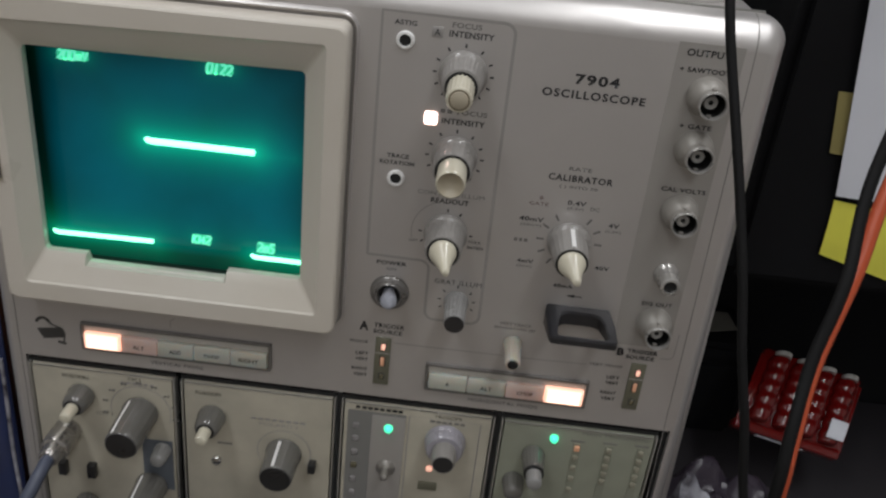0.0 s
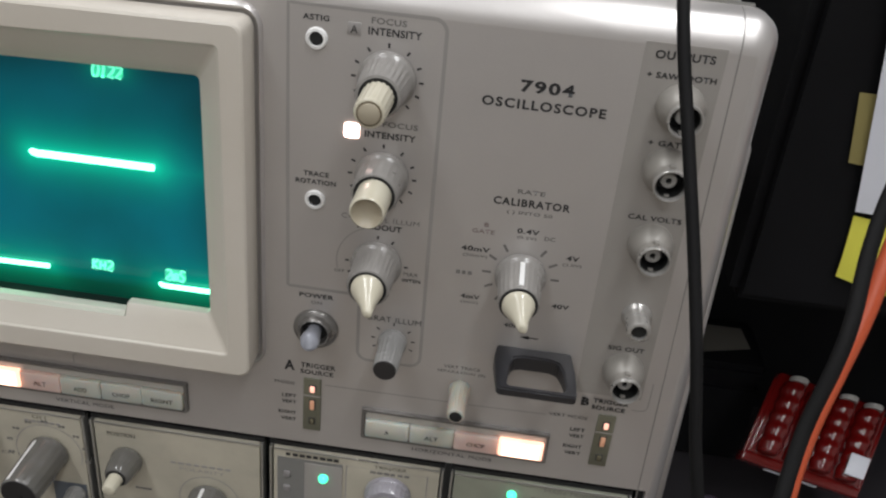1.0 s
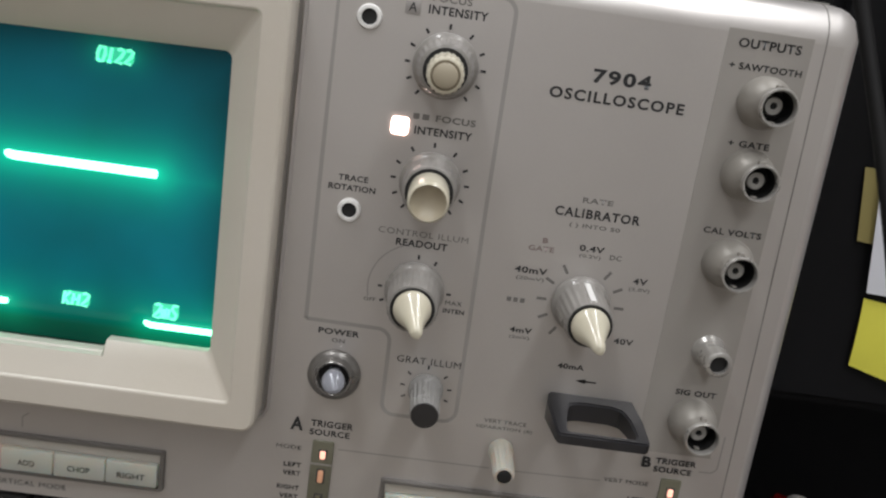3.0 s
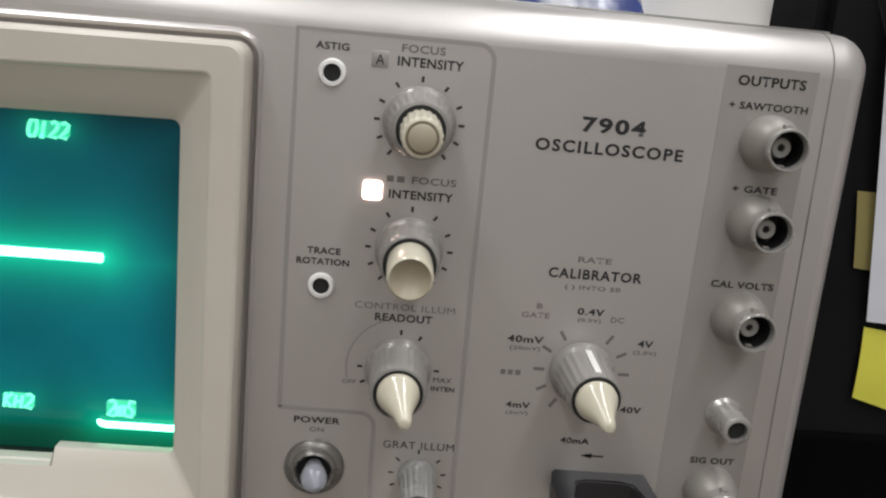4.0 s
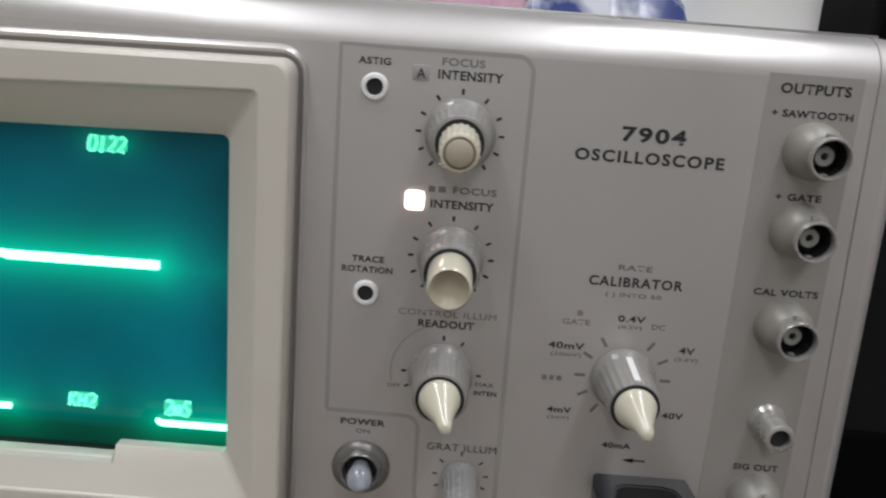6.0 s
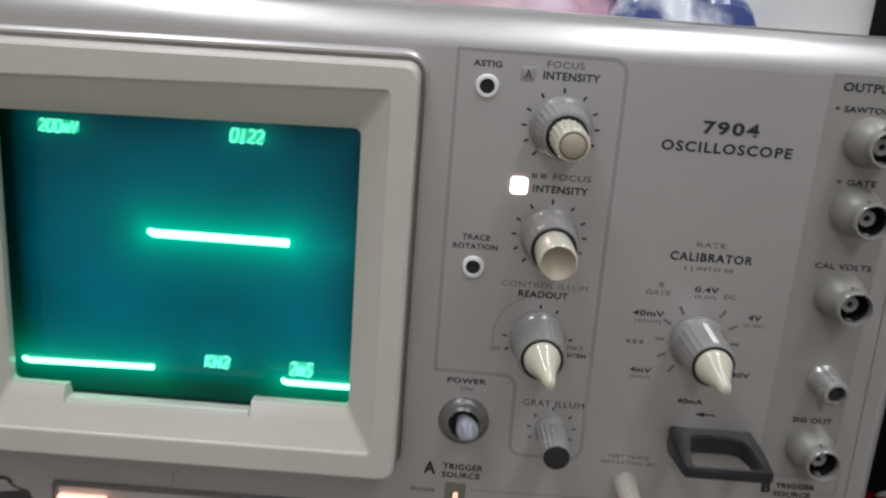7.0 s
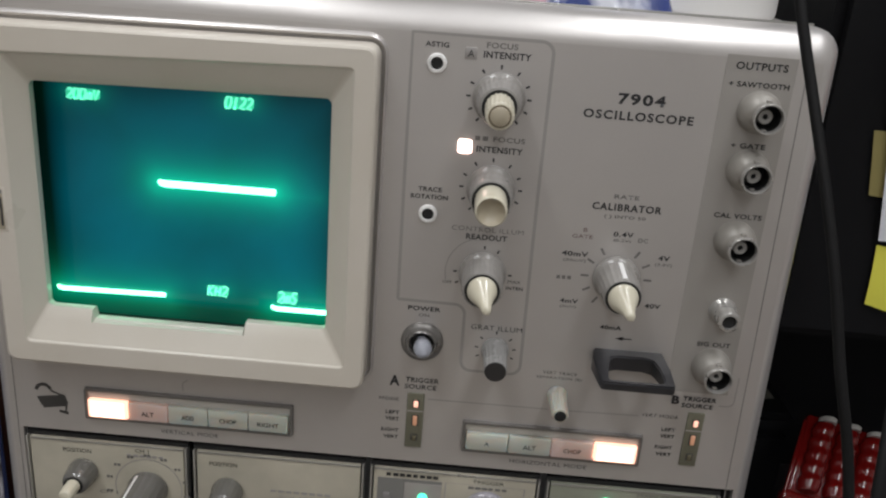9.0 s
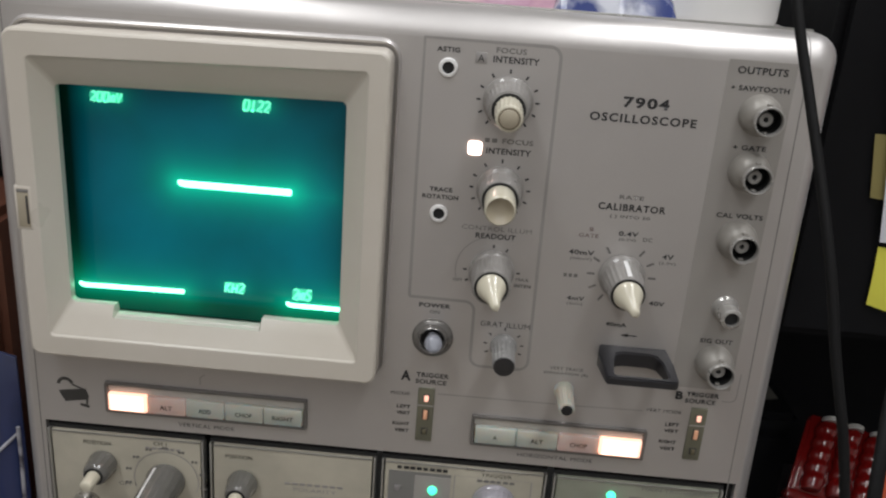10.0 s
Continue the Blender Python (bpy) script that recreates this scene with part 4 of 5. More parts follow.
for x in (-131.0, -117.0):
    part("push_key", a_box(x - 2.0, x + 2.0, -4.5, -1.0, -20.5, -12.5, 0.5), "black", r, "small black push key")
k = mod_knob(r, -82.0, 1.0, 4.2, 3.8, 11, "knob_light", 14, "small light grey knob", 0.25)
part("shaded_legend", a_box(-92.0, -77.5, -1.5, -1.0, -24.0, 6.0), "legend_blue", f, "blue-grey printed legend")
k = mod_knob(r, -88.5, -22.0, 8.0, 7.0, 22, label="dark grey knob with a white index line")
end_disc(k, -88.5, -22.0, 6.2, -22.0, "black")
index_line(k, -88.5, -22.0, 118, 7.9, -3.8, 7.1, -21.2, 1.0)
k = mod_knob(r, -121.0, -38.0, 6.0, 5.2, 12)
body = part("bnc_socket", a_lathe([(6.4, -1.2), (6.4, -2.5), (5.2, -4.0), (4.9, -10)], -127.0, 6.0, 32), "nickel", r, "nickel input socket")

r, f = module(-72.6, -1.0, "module", "beige amplifier module with two grey knobs")
lettering("POSITION", -65.5, -54.0, 36.0, 38.0, f, "ink", -1.4)
k = mod_knob(r, -58.0, 24.5, 6.6, 5.6, 13, label="grey knob with a cream end")
inner(k, -58.0, 24.5, 3.1, 2.9, -12.5, -20, flutes=12, depth=0.2, label="cream end knob")
part("printed_mark", a_box(-56, -49, -1.35, -1.1, 8.6, 9.6), "ink_grey", f)
s = part("screw", a_lathe([(2.4, -1.2), (2.4, -2.4), (1.8, -3.0), (0.3, -3.1)], -56.5, -1.5, 24), "chrome", r, "bright slotted screw")
part("slot", a_box(-58.2, -54.8, -3.25, -2.8, -1.8, -1.2), "hole", s)
k = mod_knob(r, -24.5, 8.0, 8.6, 7.6, 20, label="large grey knob with a white index line")
end_disc(k, -24.5, 8.0, 6.8, -20.0, "black")
index_line(k, -24.5, 8.0, 100, 8.5, -3.8, 7.7, -19.2, 1.4)
part("printed_scale", ribbon(bmesh.new(), arc(-24.5, 8.0, 12.6, -30, 210, 24), 0.4, -1.35), "line", f)
lettering("POLARITY", -36.2, -17.6, 22.6, 24.4, f, "line", -1.4)
bars(-40.0, -14.0, 25.6, 26.8, f, "line", -1.4, 8, seed=18)
part("toggle", a_box(-12.5, -9.0, -6, -1.0, 0.5, 5.5, 0.6), "black", r, "small black toggle")

r, f = module(1.0, 71.4, "module", "grey trigger module with a lit green lamp")
part("shaded_legend", a_box(4.5, 31.0, -1.45, -1.0, -80, 38.0), "module_blue", f, "blue-grey printed legend panel")
part("shaded_legend", a_box(15.6, 31.0, -1.7, -1.0, -80, 36.5, 0.2), "strip", f)
bars(8.0, 30.0, 39.2, 40.6, f, "ink", -1.6, 8, seed=21)
for i, z in enumerate((29.5, 22.0, 14.0, 6.0, -2.5, -11.0)):
    part("lamp_lens", a_box(7.0, 10.0, -2.3, -1.2, z - 1.6, z + 1.6, 0.6), "dielectric_pale" if i != 3 else "lens_off", r, "small pale indicator")
part("lamp_lens", a_lathe([(2.0, -1.2), (2.0, -2.4), (1.5, -3.4), (0.6, -3.8)], 23.4, 30.0, 24), "green_led", r, "lit green lamp")
part("printed_frame", ribbon(bmesh.new(), [(32.5, -60), (32.5, 38), (65.0, 38), (65.0, -60)], 0.5, -1.35), "line", f)
lettering("TRIGGER", 43.5, 56.5, 38.8, 40.4, f, "ink", -1.4)
bars(42.0, 58.5, 36.0, 37.2, f, "ink_grey", -1.4, 6, seed=23)
k = mod_knob(r, 49.8, 26.5, 9.4, 8.6, 9, "knob_lilac", 24, "large pale lilac-grey ring knob", 0.25)
q = part("centre_knob", a_lathe([(5.6, -8.8), (5.5, -16), (4.8, -18.0)], 49.8, 26.5, 28), "knob", k, "grey centre knob")
end_disc(q, 49.8, 26.5, 4.3, -18.0, "black")
part("lamp_lens", a_box(42.6, 45.4, -2.3, -1.2, 7.6, 10.4, 0.6), "lens_on", r, "lit amber lamp")
part("display_window", a_box(39.5, 48.5, -1.8, -1.0, -4.2, 0.6, 0.3), "trig_strip", r)
k = part("toggle_switch", a_lathe([(4.6, -1.2), (4.6, -2.2), (3.0, -3.4), (2.0, -3.6), (1.7, -9), (0.8, -9.6)], 23.6, 6.5, 24), "nickel", r, "small nickel toggle switch")

r, f = module(73.6, 144.9, "module_green", "greenish time-base module with amber indicator columns")
lettering("MAIN TRIGGERING", 111.0, 140.5, 39.3, 41.0, f, "ink_grey", -1.4)
part("lamp_lens", a_lathe([(1.9, -1.2), (1.9, -2.4), (1.4, -3.4), (0.6, -3.8)], 98.6, 35.6, 24), "green_led", r, "lit green lamp")
k = mod_knob(r, 90.5, 25.0, 5.4, 4.8, 15, label="grey knob with a pale end")
inner(k, 90.5, 25.0, 3.6, 3.4, -14.5, -22, "cap", "knob_light", 14, 0.2, "pale end knob")
k = mod_knob(r, 83.5, 8.5, 5.2, 4.6, 12, "knob_module", 16, "dark grey knob")
for cx, zs in ((109.6, (31.5, 26.0, 20.0, 13.5, 6.8)), (124.0, (32.2, 27.6, 23.0, 18.5, 14.0)), (138.4, (32.8, 28.0, 23.4, 18.6, 14.0))):
    part("printed_mark", a_box(cx - 3.2, cx + 3.2, -1.35, -1.1, zs[0] + 3.4, zs[0] + 4.2), "ink_grey", f)
    part("column_recess", a_box(cx - 1.8, cx + 1.8, -1.5, -1.1, -5, zs[0] + 2.6), "module_green", f)
    for i, z in enumerate(zs):
        part("lamp_lens", a_box(cx - 1.3, cx + 1.3, -2.6, -1.3, z - 1.5, z + 1.5, 0.5), "lens_dim" if i == 0 and cx < 115 else "key_dull", r, "small indicator key")

# ---------------------------------------------------------------- probe cable on the first module
pl = root("probe_cable", P(-127, -4, 6), "dark blue-grey coaxial cable with nickel plug on the module socket", "cable")
part("plug", a_lathe([(5.6, -6.5), (6.6, -7.0), (6.6, -15.0), (6.0, -16.0), (5.0, -16.4), (4.6, -22), (3.9, -23)], -127.0, 6.0, 32, 18, 0.3, (1, 2)), "nickel", pl, "nickel bayonet plug")
M["cable_blue"] = material("blue_grey_cable", (0.075, 0.085, 0.12), 0.45, 0.0, 0.15, 60, 0.1, 700, 0.05, 0.06)
part("cable", tube(bmesh.new(), glide([P(-127, -22, 6), P(-128, -34, 2), P(-134, -46, -16), P(-139, -48, -50), P(-140, -40, -95), P(-150, -20, -130)]), 0.0030), "cable_blue", pl)

# ---------------------------------------------------------------- bench, room and things round the scope
M["bench"] = material("dark_bench_laminate", (0.04, 0.036, 0.04), 0.5, 0.0, 0.3, 8, 0.1, 300, 0.05, 0.1)
M["wall"] = material("bounce_wall_paint", (0.80, 0.785, 0.765), 0.7, 0.0, 0.15, 3, 0.1, 120, 0.05)
M["ceiling"] = material("white_ceiling_paint", (0.75, 0.74, 0.72), 0.8, 0.0, 0.08, 3, 0.05, 120, 0.05)
M["floor"] = material("bounce_floor_brown", (0.31, 0.26, 0.20), 0.6, 0.0, 0.2, 5, 0.1, 80, 0.05)
M["dark_metal"] = material("black_equipment_paint", (0.007, 0.007, 0.0078), 0.6, 0.0, 0.3, 15, 0.1, 700, 0.04, 0.1, tint=(0.013, 0.013, 0.0145), spec=0.12)
M["note"] = material("yellow_note_paper", (0.78, 0.74, 0.09), 0.7, 0.0, 0.12, 40, 0.06, 900, 0.04, tint=(0.5, 0.46, 0.08))
M["note_dull"] = material("faded_yellow_note_paper", (0.27, 0.225, 0.08), 0.7, 0.0, 0.2, 40, 0.06, 900, 0.04)
M["scrap"] = material("dull_grey_lit_top", (0.16, 0.15, 0.13), 0.7, 0.0, 0.2, 40)
M["paper"] = material("white_paper", (0.72, 0.73, 0.78), 0.7, 0.0, 0.06, 30, 0.04, 900, 0.03)
M["red_plastic"] = material("translucent_red_plastic", (0.13, 0.005, 0.0045), 0.12, 0.0, 0.15, 60, 0.05, 700, 0.04, 0.05, coat=0.6)
M["red_cell"] = material("red_cell_sleeve", (0.13, 0.0045, 0.004), 0.2, 0.0, 0.12, 80, 0.05, 700, 0.0, 0.03, coat=0.4)
M["cable_black"] = material("black_cable_rubber", (0.006, 0.0058, 0.006), 0.7, 0.0, 0.2, 90, 0.1, 900, 0.05, 0.08, tint=(0.014, 0.014, 0.014), spec=0.2)
M["orange"] = material("orange_cable", (0.50, 0.085, 0.03), 0.4, 0.0, 0.15, 40, 0.06, 700, 0.04, 0.06)
M["wood"] = material("reddish_brown_wood", (0.11, 0.04, 0.022), 0.5, 0.0, 0.35, 18, 0.1, 300, 0.05, 0.08, tint=(0.09, 0.03, 0.015))
M["blue_bag"] = material("blue_translucent_plastic", (0.028, 0.040, 0.115), 0.22, 0.0, 0.5, 18, 0.06, 500, 0.05, 0.08, tint=(0.06, 0.06, 0.07))
M["pink_bag"] = material("pink_printed_film", (0.74, 0.52, 0.52), 0.2, 0.0, 1.1, 34, 0.06, 500, 0.05, 0.08, tint=(0.40, 0.22, 0.30))
M["blue_film"] = material("blue_white_film", (0.70, 0.71, 0.77), 0.14, 0.0, 1.7, 60, 0.05, 500, 0.05, 0.08, tint=(0.05, 0.07, 0.22))
M["pink_edge"] = material("rose_film_edge", (0.42, 0.20, 0.20), 0.25, 0.0, 0.2, 90)
M["purple_film"] = material("dark_purple_film", (0.036, 0.028, 0.040), 0.25, 0.0, 0.4, 30, 0.06, 500, 0.05, 0.08, tint=(0.07, 0.058, 0.075))
M["clear_film"] = material("crinkled_clear_film", (0.40, 0.40, 0.44), 0.12, 0.0, 1.4, 70, tint=(0.06, 0.055, 0.07), coat=0.5)


def slab(name, x0, x1, y0, y1, z0, z1, mat, label, category, bevel=0.0):
    me = bmesh.new()
    vs = [me.verts.new((x, y, z)) for x in (x0, x1) for y in (y0, y1) for z in (z0, z1)]
    for q in ((0, 1, 3, 2), (4, 6, 7, 5), (0, 4, 5, 1), (2, 3, 7, 6), (0, 2, 6, 4), (1, 5, 7, 3)):
        me.faces.new([vs[i] for i in q])
    if bevel:
        bmesh.ops.bevel(me, geom=me.edges[:], offset=bevel, segments=2, affect="EDGES")
    return tagged(part(name, me, mat), label, category)


# added, unseen room shell; walls and floor toned to bounce light on the panel
for name, dims, mat in (("floor", (-2.2, 2.2, -2.7, 1.3, -0.1, 0.0), "floor"), ("ceiling", (-2.2, 2.2, -2.7, 1.3, 2.5, 2.6), "ceiling"),
                        ("wall_north", (-2.3, 2.3, 1.3, 1.4, -0.1, 2.6), "wall"), ("bounce_wall_south", (-2.3, 2.3, -2.8, -2.7, -0.1, 2.6), "wall"),
                        ("wall_west", (-2.3, -2.2, -2.7, 1.3, -0.1, 2.6), "wall"), ("wall_east", (2.2, 2.3, -2.7, 1.3, -0.1, 2.6), "wall")):
    tagged(slab(name, *dims, mat, "", ""), kind="structure")
bench = root("workbench", (0, 0.4, 0), "dark laminate workbench under the instruments", "workbench")
for nm, d in (("benchtop", (-1.4, 1.4, -0.16, 0.95, 0.726, 0.766)), ("leg", (-1.35, -1.29, -0.1, -0.04, 0, 0.726)), ("leg", (1.29, 1.35, -0.1, -0.04, 0, 0.726)),
              ("leg", (-1.35, -1.29, 0.85, 0.91, 0, 0.726)), ("leg", (1.29, 1.35, 0.85, 0.91, 0, 0.726))):
    o = slab(nm, *d, "bench", "", "", 0.003)
    o.parent, o.matrix_parent_inverse = bench, bench.matrix_basis.inverted()
# housings for the unseen tubes, the added fill pair included
for lx, ly, watts in LIGHTS:
    lamp = root("unseen_ceiling_light", (lx, ly, 2.5), "unseen white fluorescent ceiling light", "ceiling light", "ceiling lights over the bench")
    o = slab("housing", lx - 0.10, lx + 0.10, ly - TUBE / 2 - 0.03, ly + TUBE / 2 + 0.03, 2.38, 2.5, "white", "", "", 0.004)
    o.parent, o.matrix_parent_inverse = lamp, lamp.matrix_basis.inverted()

# dark instrument at the right, with notes on its front
rack = root("instrument_cabinet", (0.45, 0.40, 0.766), "black instrument cabinet with paper notes on its front", "cabinet")
o = slab("body", 0.205, 0.80, 0.30, 0.80, 0.766, 1.50, "dark_metal", "", "", 0.006)
o.parent, o.matrix_parent_inverse = rack, rack.matrix_basis.inverted()
o = slab("upper_body", 0.205, 0.80, 0.146, 0.30, 0.95, 1.50, "dark_metal", "", "", 0.006)
o.parent, o.matrix_parent_inverse = rack, rack.matrix_basis.inverted()


def sheet(name, corners, mat, label, category, curl=0.004, n=8):
    """A thin paper from four corners (metres: bl, br, tr, tl) with a curled lower edge."""
    bl, br, tr, tl = (Vector(c) for c in corners)
    nrm = (br - bl).cross(tl - bl).normalized()
    bm = bmesh.new()
    layers = []
    for s in (0.0, 0.00025):
        g = []
        for i in range(n + 1):
            row = []
            for j in range(n + 1):
                u, v = i / n, j / n
                p = bl.lerp(br, u).lerp(tl.lerp(tr, u), v) + nrm * (curl * (1 - v) ** 2 + s)
                row.append(bm.verts.new(p))
            g.append(row)
        for i in range(n):
            for j in range(n):
                bm.faces.new((g[i][j], g[i + 1][j], g[i + 1][j + 1], g[i][j + 1]))
        layers.append(g)
    a, b = layers
    for i in range(n):
        for q0, q1, r0, r1 in ((a[i][0], a[i + 1][0], b[i + 1][0], b[i][0]), (a[i][n], a[i + 1][n], b[i + 1][n], b[i][n]),
                               (a[0][i], a[0][i + 1], b[0][i + 1], b[0][i]), (a[n][i], a[n][i + 1], b[n][i + 1], b[n][i])):
            bm.faces.new((q0, q1, r0, r1))
    return tagged(part(name, bm, mat), label, category)


sheet("sticky_note", ((0.2525, 0.1405, 0.9750), (0.301, 0.1405, 0.9615), (0.302, 0.1445, 1.0025), (0.2512, 0.1445, 1.0085)), "note", "bright yellow paper note stuck on the black cabinet", "sticky note", -0.003)
sheet("sticky_note", ((0.2402, 0.1430, 1.0355), (0.288, 0.1430, 1.0310), (0.284, 0.1445, 1.0690), (0.2350, 0.1445, 1.0695)), "note_dull", "faded yellow paper note stuck on the black cabinet", "sticky note", -0.001)
sheet("paper_sheet", ((0.2500, 0.1385, 1.0120), (0.288, 0.1385, 1.0105), (0.262, 0.1415, 1.20), (0.2225, 0.1415, 1.20)), "paper", "white paper sheet hanging on the black cabinet", "paper", -0.003)

# red case with four red cells
case_r = root("battery_case", (0.30, 0.20, 0.80), "translucent red plastic case holding four red cells", "battery case")
ex, ey = Vector((0.0801, 0.0, -0.0200)).normalized(), Vector((0.0250, 0.050, 0.0360)).normalized()
en = ex.cross(ey).normalized()
Rm = Matrix(((ex.x, ey.x, en.x, 0.2418), (ex.y, ey.y, en.y, 0.1597), (ex.z, ey.z, en.z, 0.8377), (0, 0, 0, 1)))


CASE_END = Vector((0.080, 0.060, -0.007))


def in_case(bm):
    for v in bm.verts:
        v.co = Rm @ (CASE_END + 0.91 * (Vector((v.co.x, v.co.y, v.co.z - Z0)) - CASE_END))
    return bm


part("tray", in_case(a_box(-1, 82, 2, 66, -17, -9, 2.5, 3)), "red_plastic", case_r, "red translucent tray")
part("tray_flange", in_case(a_box(-3, 84, -5, 3.0, -19, -9, 2.0, 3)), "red_plastic", case_r, "red front flange")
part("printed_mark", in_case(a_box(18, 56, -5.4, -4.8, -17, -13)), "paper", case_r)
for i in range(4):
    cx = 11.5 + i * 19.0
    bm = bmesh.new()
    prof = [(3.0, 3), (6.4, 3.6), (7.4, 5.0)]
    prof += [(8.0 - 0.45 * math.cos(2 * math.pi * kk / 8), 6.0 + kk * 1.3) for kk in range(41)]
    prof += [(7.0, 58.6), (6.2, 60)]
    rings = [[bm.verts.new(P(cx + rr * math.cos(2 * math.pi * q / 24), yy, -7 + rr * math.sin(2 * math.pi * q / 24))) for q in range(24)] for rr, yy in prof]
    loft(bm, rings, first=True, last=True)
    cell = part("cell", in_case(bm), "red_cell", case_r, "red ribbed cell")
    bm = bmesh.new()
    rings = [[bm.verts.new(P(cx + rr * math.cos(2 * math.pi * q / 24), yy, -4 + rr * math.sin(2 * math.pi * q / 24))) for q in range(24)] for rr, yy in ((6.2, 59), (6.2, 62.5), (5.2, 63.2), (3.0, 63.2), (2.8, 61))]
    loft(bm, rings, first=True, last=True)
    part("cell_end", in_case(bm), "dielectric", cell, "pale ring end")
    bm = bmesh.new()
    rings = [[bm.verts.new(P(cx + rr * math.cos(2 * math.pi * q / 24), yy, -4 + rr * math.sin(2 * math.pi * q / 24))) for q in range(24)] for rr, yy in ((2.9, 62.0), (2.9, 63.4), (2.4, 63.8))]
    part("contact_hole", in_case(loft(bm, rings, first=True, last=True)), "hole", cell)
for x0, x1, y0, y1 in ((-3, 0.2, 1, 60), (80.8, 84, 1, 60), (0.0, 81.0, 58.2, 60.5)):
    part("tray_wall", in_case(a_box(x0, x1, y0, y1, -12, -9.5, 0.9, 3)), "red_plastic", case_r, "low red wall of the tray")
part("label_patch", in_case(a_box(62, 76, 6, 22, 1.7, 2.8, 0.4)), "paper", case_r, "small white label")

# cables
hang = root("hanging_cable", (0.142, -0.09, 0.766), "black rubber cable hanging in front of the oscilloscope's edge", "cable")
part("cable", tube(bmesh.new(), glide([(0.070, 0.06, 1.62), (0.090, -0.02, 1.40), (0.1035, -0.050, 1.20), (0.1095, -0.0600, 1.1600), (0.1125, -0.0689, 1.1391), (0.1170, -0.0783, 1.1182),
                                        (0.1216, -0.0874, 1.0973), (0.1258, -0.0956, 1.0764), (0.1295, -0.1018, 1.0555), (0.1345, -0.1066, 1.0345), (0.1388, -0.1094, 1.0136), (0.1440, -0.1123, 0.9927),
                                        (0.1480, -0.1140, 0.960), (0.152, -0.115, 0.90), (0.165, -0.10, 0.82), (0.20, -0.06, 0.770)]), 0.00145), "cable_black", hang)
strap = root("strap_cable", (0.16, -0.08, 0.766), "flat black and orange cable pair hanging beside the oscilloscope", "cable")
part("black_cable", tube(bmesh.new(), glide([(0.330, 0.10, 1.45), (0.2315, 0.0308, 1.19), (0.1944, -0.0086, 1.0916), (0.1851, -0.0338, 1.048), (0.1773, -0.0457, 1.0202), (0.1721, -0.0601, 0.9954), (0.1714, -0.0655, 0.9695), (0.172, -0.062, 0.90), (0.182, -0.05, 0.82), (0.21, -0.03, 0.772)]), 0.0019, 14, 1.3), "cable_black", strap)
part("orange_cable", tube(bmesh.new(), glide([(0.345, 0.115, 1.44), (0.2476, 0.0455, 1.1797), (0.2084, 0.0042, 1.0854), (0.1948, -0.0194, 1.0447), (0.1818, -0.0395, 1.0150), (0.1756, -0.0552, 0.9922), (0.1749, -0.0606, 0.9660), (0.1757, -0.0572, 0.8960), (0.1858, -0.0453, 0.8157), (0.22, -0.02, 0.772)]), 0.0023, 14, 1.3), "orange", strap, "orange cable")

# things on top of the scope
TOPZ = Z0 + 0.2275
jar = root("white_jar", (0.119, 0.055, TOPZ), "white plastic jar standing on top of the oscilloscope", "jar")
bm = bmesh.new()
rings = []
for rr, zz in ((0.0246, 0.0), (0.0251, 0.0006), (0.0254, 0.002), (0.0256, 0.07), (0.0235, 0.078), (0.019, 0.082)):
    rings.append([bm.verts.new((0.119 + rr * math.cos(2 * math.pi * q / 40), 0.055 + rr * math.sin(2 * math.pi * q / 40), TOPZ + zz)) for q in range(40)])
loft(bm, rings, first=True, last=True)
part("body", bm, "white", jar)
bm = bmesh.new()
rings = []
for rr, zz in ((0.0185, 0.082), (0.021, 0.083), (0.021, 0.097), (0.019, 0.099)):
    rings.append([bm.verts.new((0.119 + rr * math.cos(2 * math.pi * q / 40), 0.055 + rr * math.sin(2 * math.pi * q / 40), TOPZ + zz)) for q in range(40)])
loft(bm, rings, first=True, last=True)
part("lid", bm, "white", jar)


def crumple(name, cx, cy, cz, wx, wy, h, mat, label, category, seed, n=34, freq=28.0, sharp=28):
    """A crumpled bag: a closed pillow with sharp folds."""
    bm = bmesh.new()
    tops, bots = [], []
    for i in range(n + 1):
        ra, rb = [], []
        for j in range(n + 1):
            u, v = 2 * i / n - 1, 2 * j / n - 1
            edge = max(0.0, (1 - abs(u) ** 4) * (1 - abs(v) ** 4)) ** 0.5
            x, y = cx + u * wx / 2, cy + v * wy / 2
            f = noise.noise(Vector((x * freq + seed, y * freq, seed * 1.7)))
            g = abs(noise.noise(Vector((x * freq * 2.6, y * freq * 2.6 + seed, 3.1 * seed))))
            w = noise.noise_vector(Vector((x * freq, y * freq, seed))) * 0.05
            zz = cz + edge * h * (0.62 + 0.45 * f + 0.4 * g) + 0.0008
            ra.append(bm.verts.new((x + w.x * wx, y + w.y * wy, zz)))
            rb.append(bm.verts.new((x + w.x * wx, y + w.y * wy, cz + 0.0004)))
        tops.append(ra)
        bots.append(rb)
    for i in range(n):
        for j in range(n):
            bm.faces.new((tops[i][j], tops[i + 1][j], tops[i + 1][j + 1], tops[i][j + 1]))
            bm.faces.new((bots[i][j], bots[i][j + 1], bots[i + 1][j + 1], bots[i + 1][j]))
    for i in range(n):
        bm.faces.new((tops[i][0], bots[i][0], bots[i + 1][0], tops[i + 1][0]))
        bm.faces.new((tops[i][n], tops[i + 1][n], bots[i + 1][n], bots[i][n]))
        bm.faces.new((tops[0][i], tops[0][i + 1], bots[0][i + 1], bots[0][i]))
        bm.faces.new((tops[n][i], bots[n][i], bots[n][i + 1], tops[n][i + 1]))
    return tagged(part(name, bm, mat, angle=sharp), label, category)


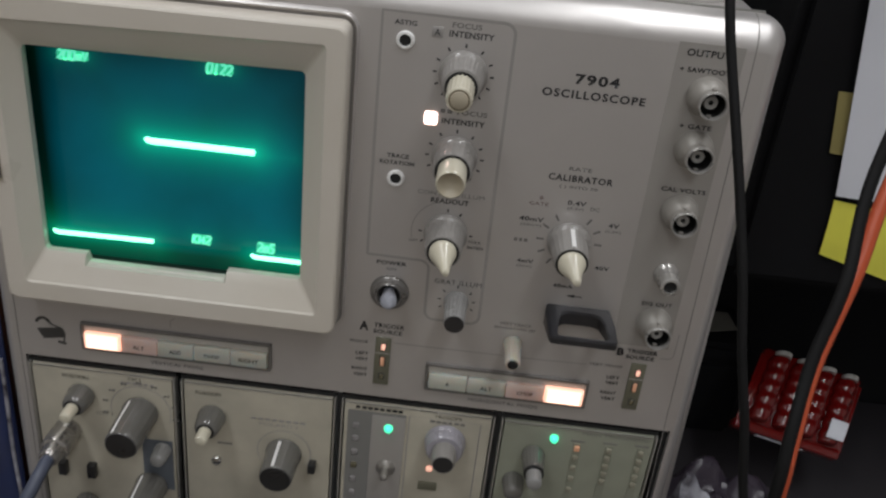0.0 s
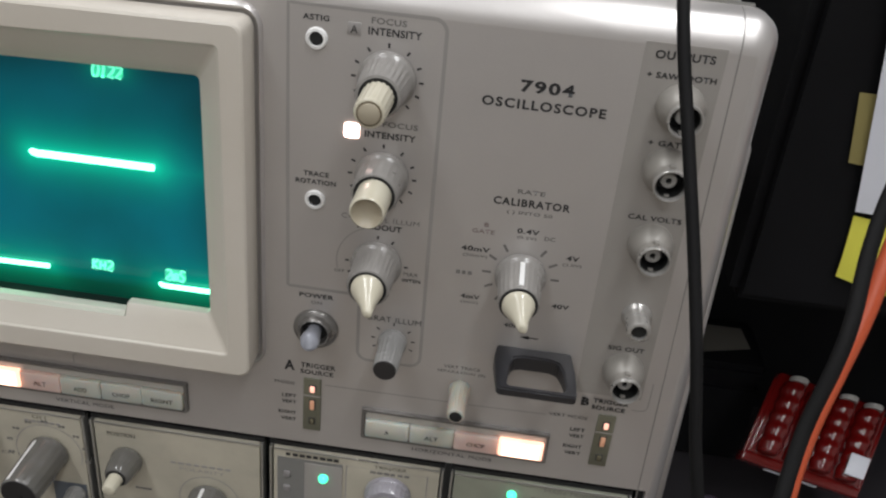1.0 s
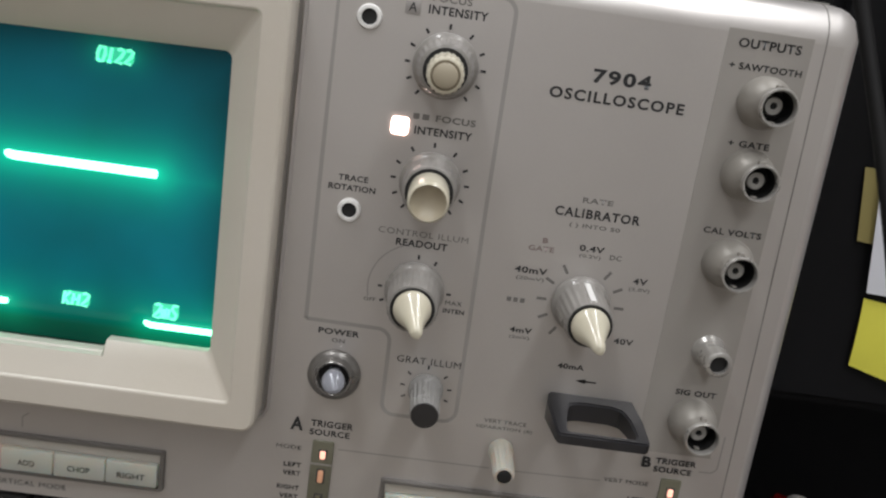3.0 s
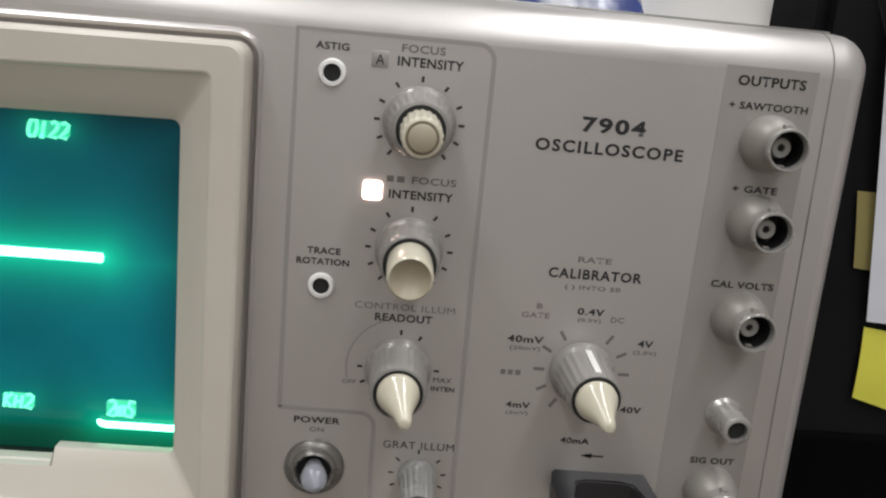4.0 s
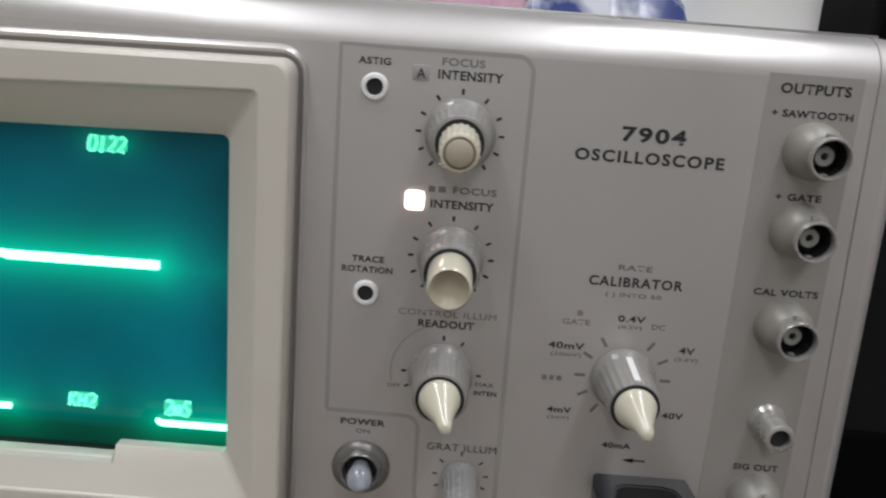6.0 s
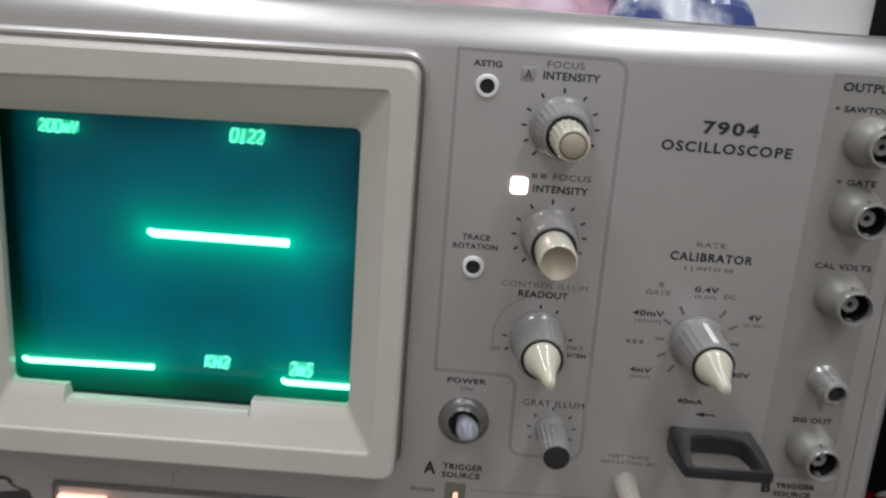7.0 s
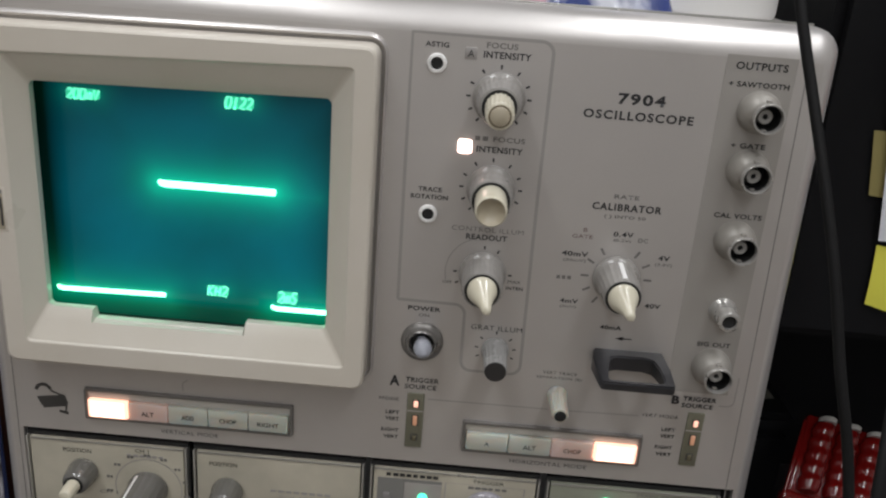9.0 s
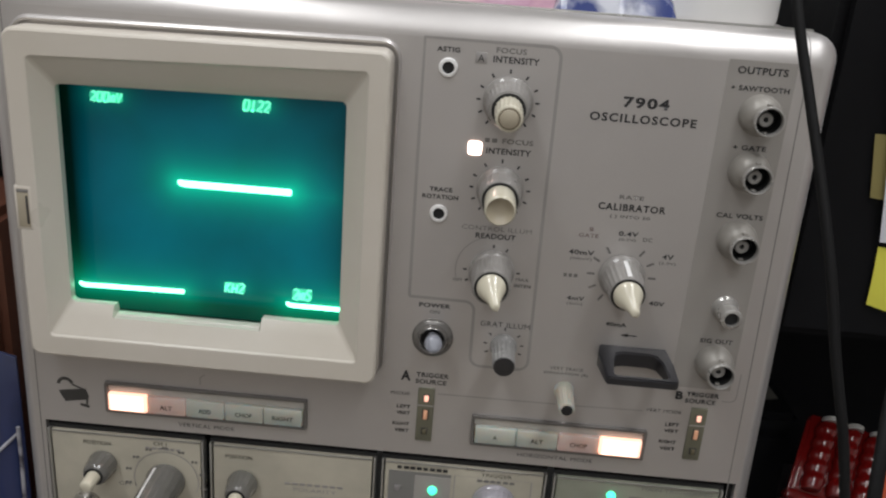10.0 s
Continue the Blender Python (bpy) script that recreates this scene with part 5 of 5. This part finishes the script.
pink = crumple("pink_packet", -0.02, 0.088, TOPZ, 0.165, 0.11, 0.026, "pink_bag", "pink printed plastic packet lying on the oscilloscope", "plastic bag", 2.0, 24, 22, 22)
edge = [(-0.095, 0.040), (0.030, 0.040), (0.045, 0.045), (0.052, 0.060), (0.052, 0.120)]
part("welded_edge", tube(bmesh.new(), glide([(x, y, TOPZ + 0.0075 + 0.10 * max(y - 0.040, 0.0)) for x, y in edge]), 0.0009), "pink_edge", pink, "rose-coloured welded edge")
crumple("blue_packet", 0.077, 0.058, TOPZ, 0.046, 0.07, 0.022, "blue_film", "crumpled blue and white plastic packet on the oscilloscope", "plastic bag", 5.0, 22, 50, 10)

# left of the scope: brown wooden upright and a blue plastic bag
slab("wooden_box", -0.40, -0.174, 0.03, 0.30, 0.766, 1.024, "wood", "reddish-brown wooden box standing beside the oscilloscope", "box", 0.004)
slab("black_case", -0.45, -0.172, 0.08, 0.40, 1.0245, 1.40, "dark_metal", "black instrument case on the wooden box", "case", 0.006)
bag = root("blue_bag", (-0.23, 0.008, 0.766), "half-clear dark blue plastic bag beside the oscilloscope", "plastic bag")


def pouch(x0, x1, z0, z1, thick, seed, n=26):
    """An upright pillow-shaped bag with a rounded top and soft folds."""
    bm = bmesh.new()
    layers = []
    for side in (-1, 1):
        g = []
        for i in range(n + 1):
            row = []
            for j in range(n + 1):
                u, v = 2 * i / n - 1, j / n
                z = z0 + (z1 - z0 - 0.007 * abs(u) ** 3) * v
                edge = max(0.0, (1 - u ** 4) * (1 - (2 * v - 1) ** 6)) ** 0.5
                f = noise.noise(Vector((u * 2.2 + seed, v * 3.0, seed))) + 0.5 * abs(noise.noise(Vector((u * 5, v * 6, seed + 4))))
                row.append(bm.verts.new(((x0 + x1) / 2 + u * (x1 - x0) / 2, 0.008 + side * (0.0006 + thick * edge * (0.6 + 0.4 * f)), z)))
            g.append(row)
        layers.append(g)
        for i in range(n):
            for j in range(n):
                bm.faces.new((g[i][j], g[i + 1][j], g[i + 1][j + 1], g[i][j + 1]))
    a, b = layers
    for i in range(n):
        for q0, q1, r0, r1 in ((a[i][0], a[i + 1][0], b[i + 1][0], b[i][0]), (a[i][n], a[i + 1][n], b[i + 1][n], b[i][n]),
                               (a[0][i], a[0][i + 1], b[0][i + 1], b[0][i]), (a[n][i], a[n][i + 1], b[n][i + 1], b[n][i])):
            bm.faces.new((q0, q1, r0, r1))
    return bm


part("film", pouch(-0.30, -0.1578, 0.766, 0.977, 0.010, 3.0), "blue_bag", bag, angle=60)
part("lower_fold", tube(bmesh.new(), glide([(-0.20, -0.004, 0.895), (-0.178, -0.003, 0.915), (-0.159, 0.005, 0.934)]), 0.0008), "clear_film", bag, "pale welded seam")
part("welded_edge", tube(bmesh.new(), glide([(-0.1580, 0.004, 0.938), (-0.1576, 0.003, 0.915), (-0.1584, 0.003, 0.88), (-0.1578, 0.004, 0.83), (-0.158, 0.006, 0.77)]), 0.0009), "clear_film", bag, "pale welded edge")
part("welded_edge", tube(bmesh.new(), glide([(-0.1740, -0.004, 0.918), (-0.170, -0.004, 0.895), (-0.167, -0.003, 0.86), (-0.168, -0.003, 0.80), (-0.168, 0.004, 0.769)]), 0.0008), "clear_film", bag, "pale welded edge")
# right, low down
crumple("film_wrap", 0.186, 0.056, 0.766, 0.050, 0.06, 0.100, "clear_film", "crinkled clear plastic wrap on the workbench", "plastic bag", 4.0, 26, freq=34, sharp=30)
crumple("dark_film_bag", 0.238, 0.112, 0.766, 0.085, 0.06, 0.084, "purple_film", "dark purplish translucent film bag on the workbench", "plastic bag", 7.0, 26, freq=24, sharp=40)
dbox = root("dark_box", (0.238, 0.267, 0.766), "small black lidded box on the workbench", "box")
for nm, d in (("box_body", (0.205, 0.272, 0.238, 0.296, 0.766, 0.832)), ("lid", (0.2035, 0.2735, 0.2365, 0.2975, 0.8325, 0.848))):
    o = slab(nm, *d, "dark_metal", "", "", 0.004)
    o.parent, o.matrix_parent_inverse = dbox, dbox.matrix_basis.inverted()
# grey sheet laid on the lid as its lit top
sheet("lit_top_sheet", ((0.226, 0.2465, 0.8495), (0.264, 0.2585, 0.8495), (0.262, 0.2830, 0.8495), (0.236, 0.2830, 0.8495)), "scrap", "dull grey sheet standing for the lit top of the black box", "paper", 0.0)
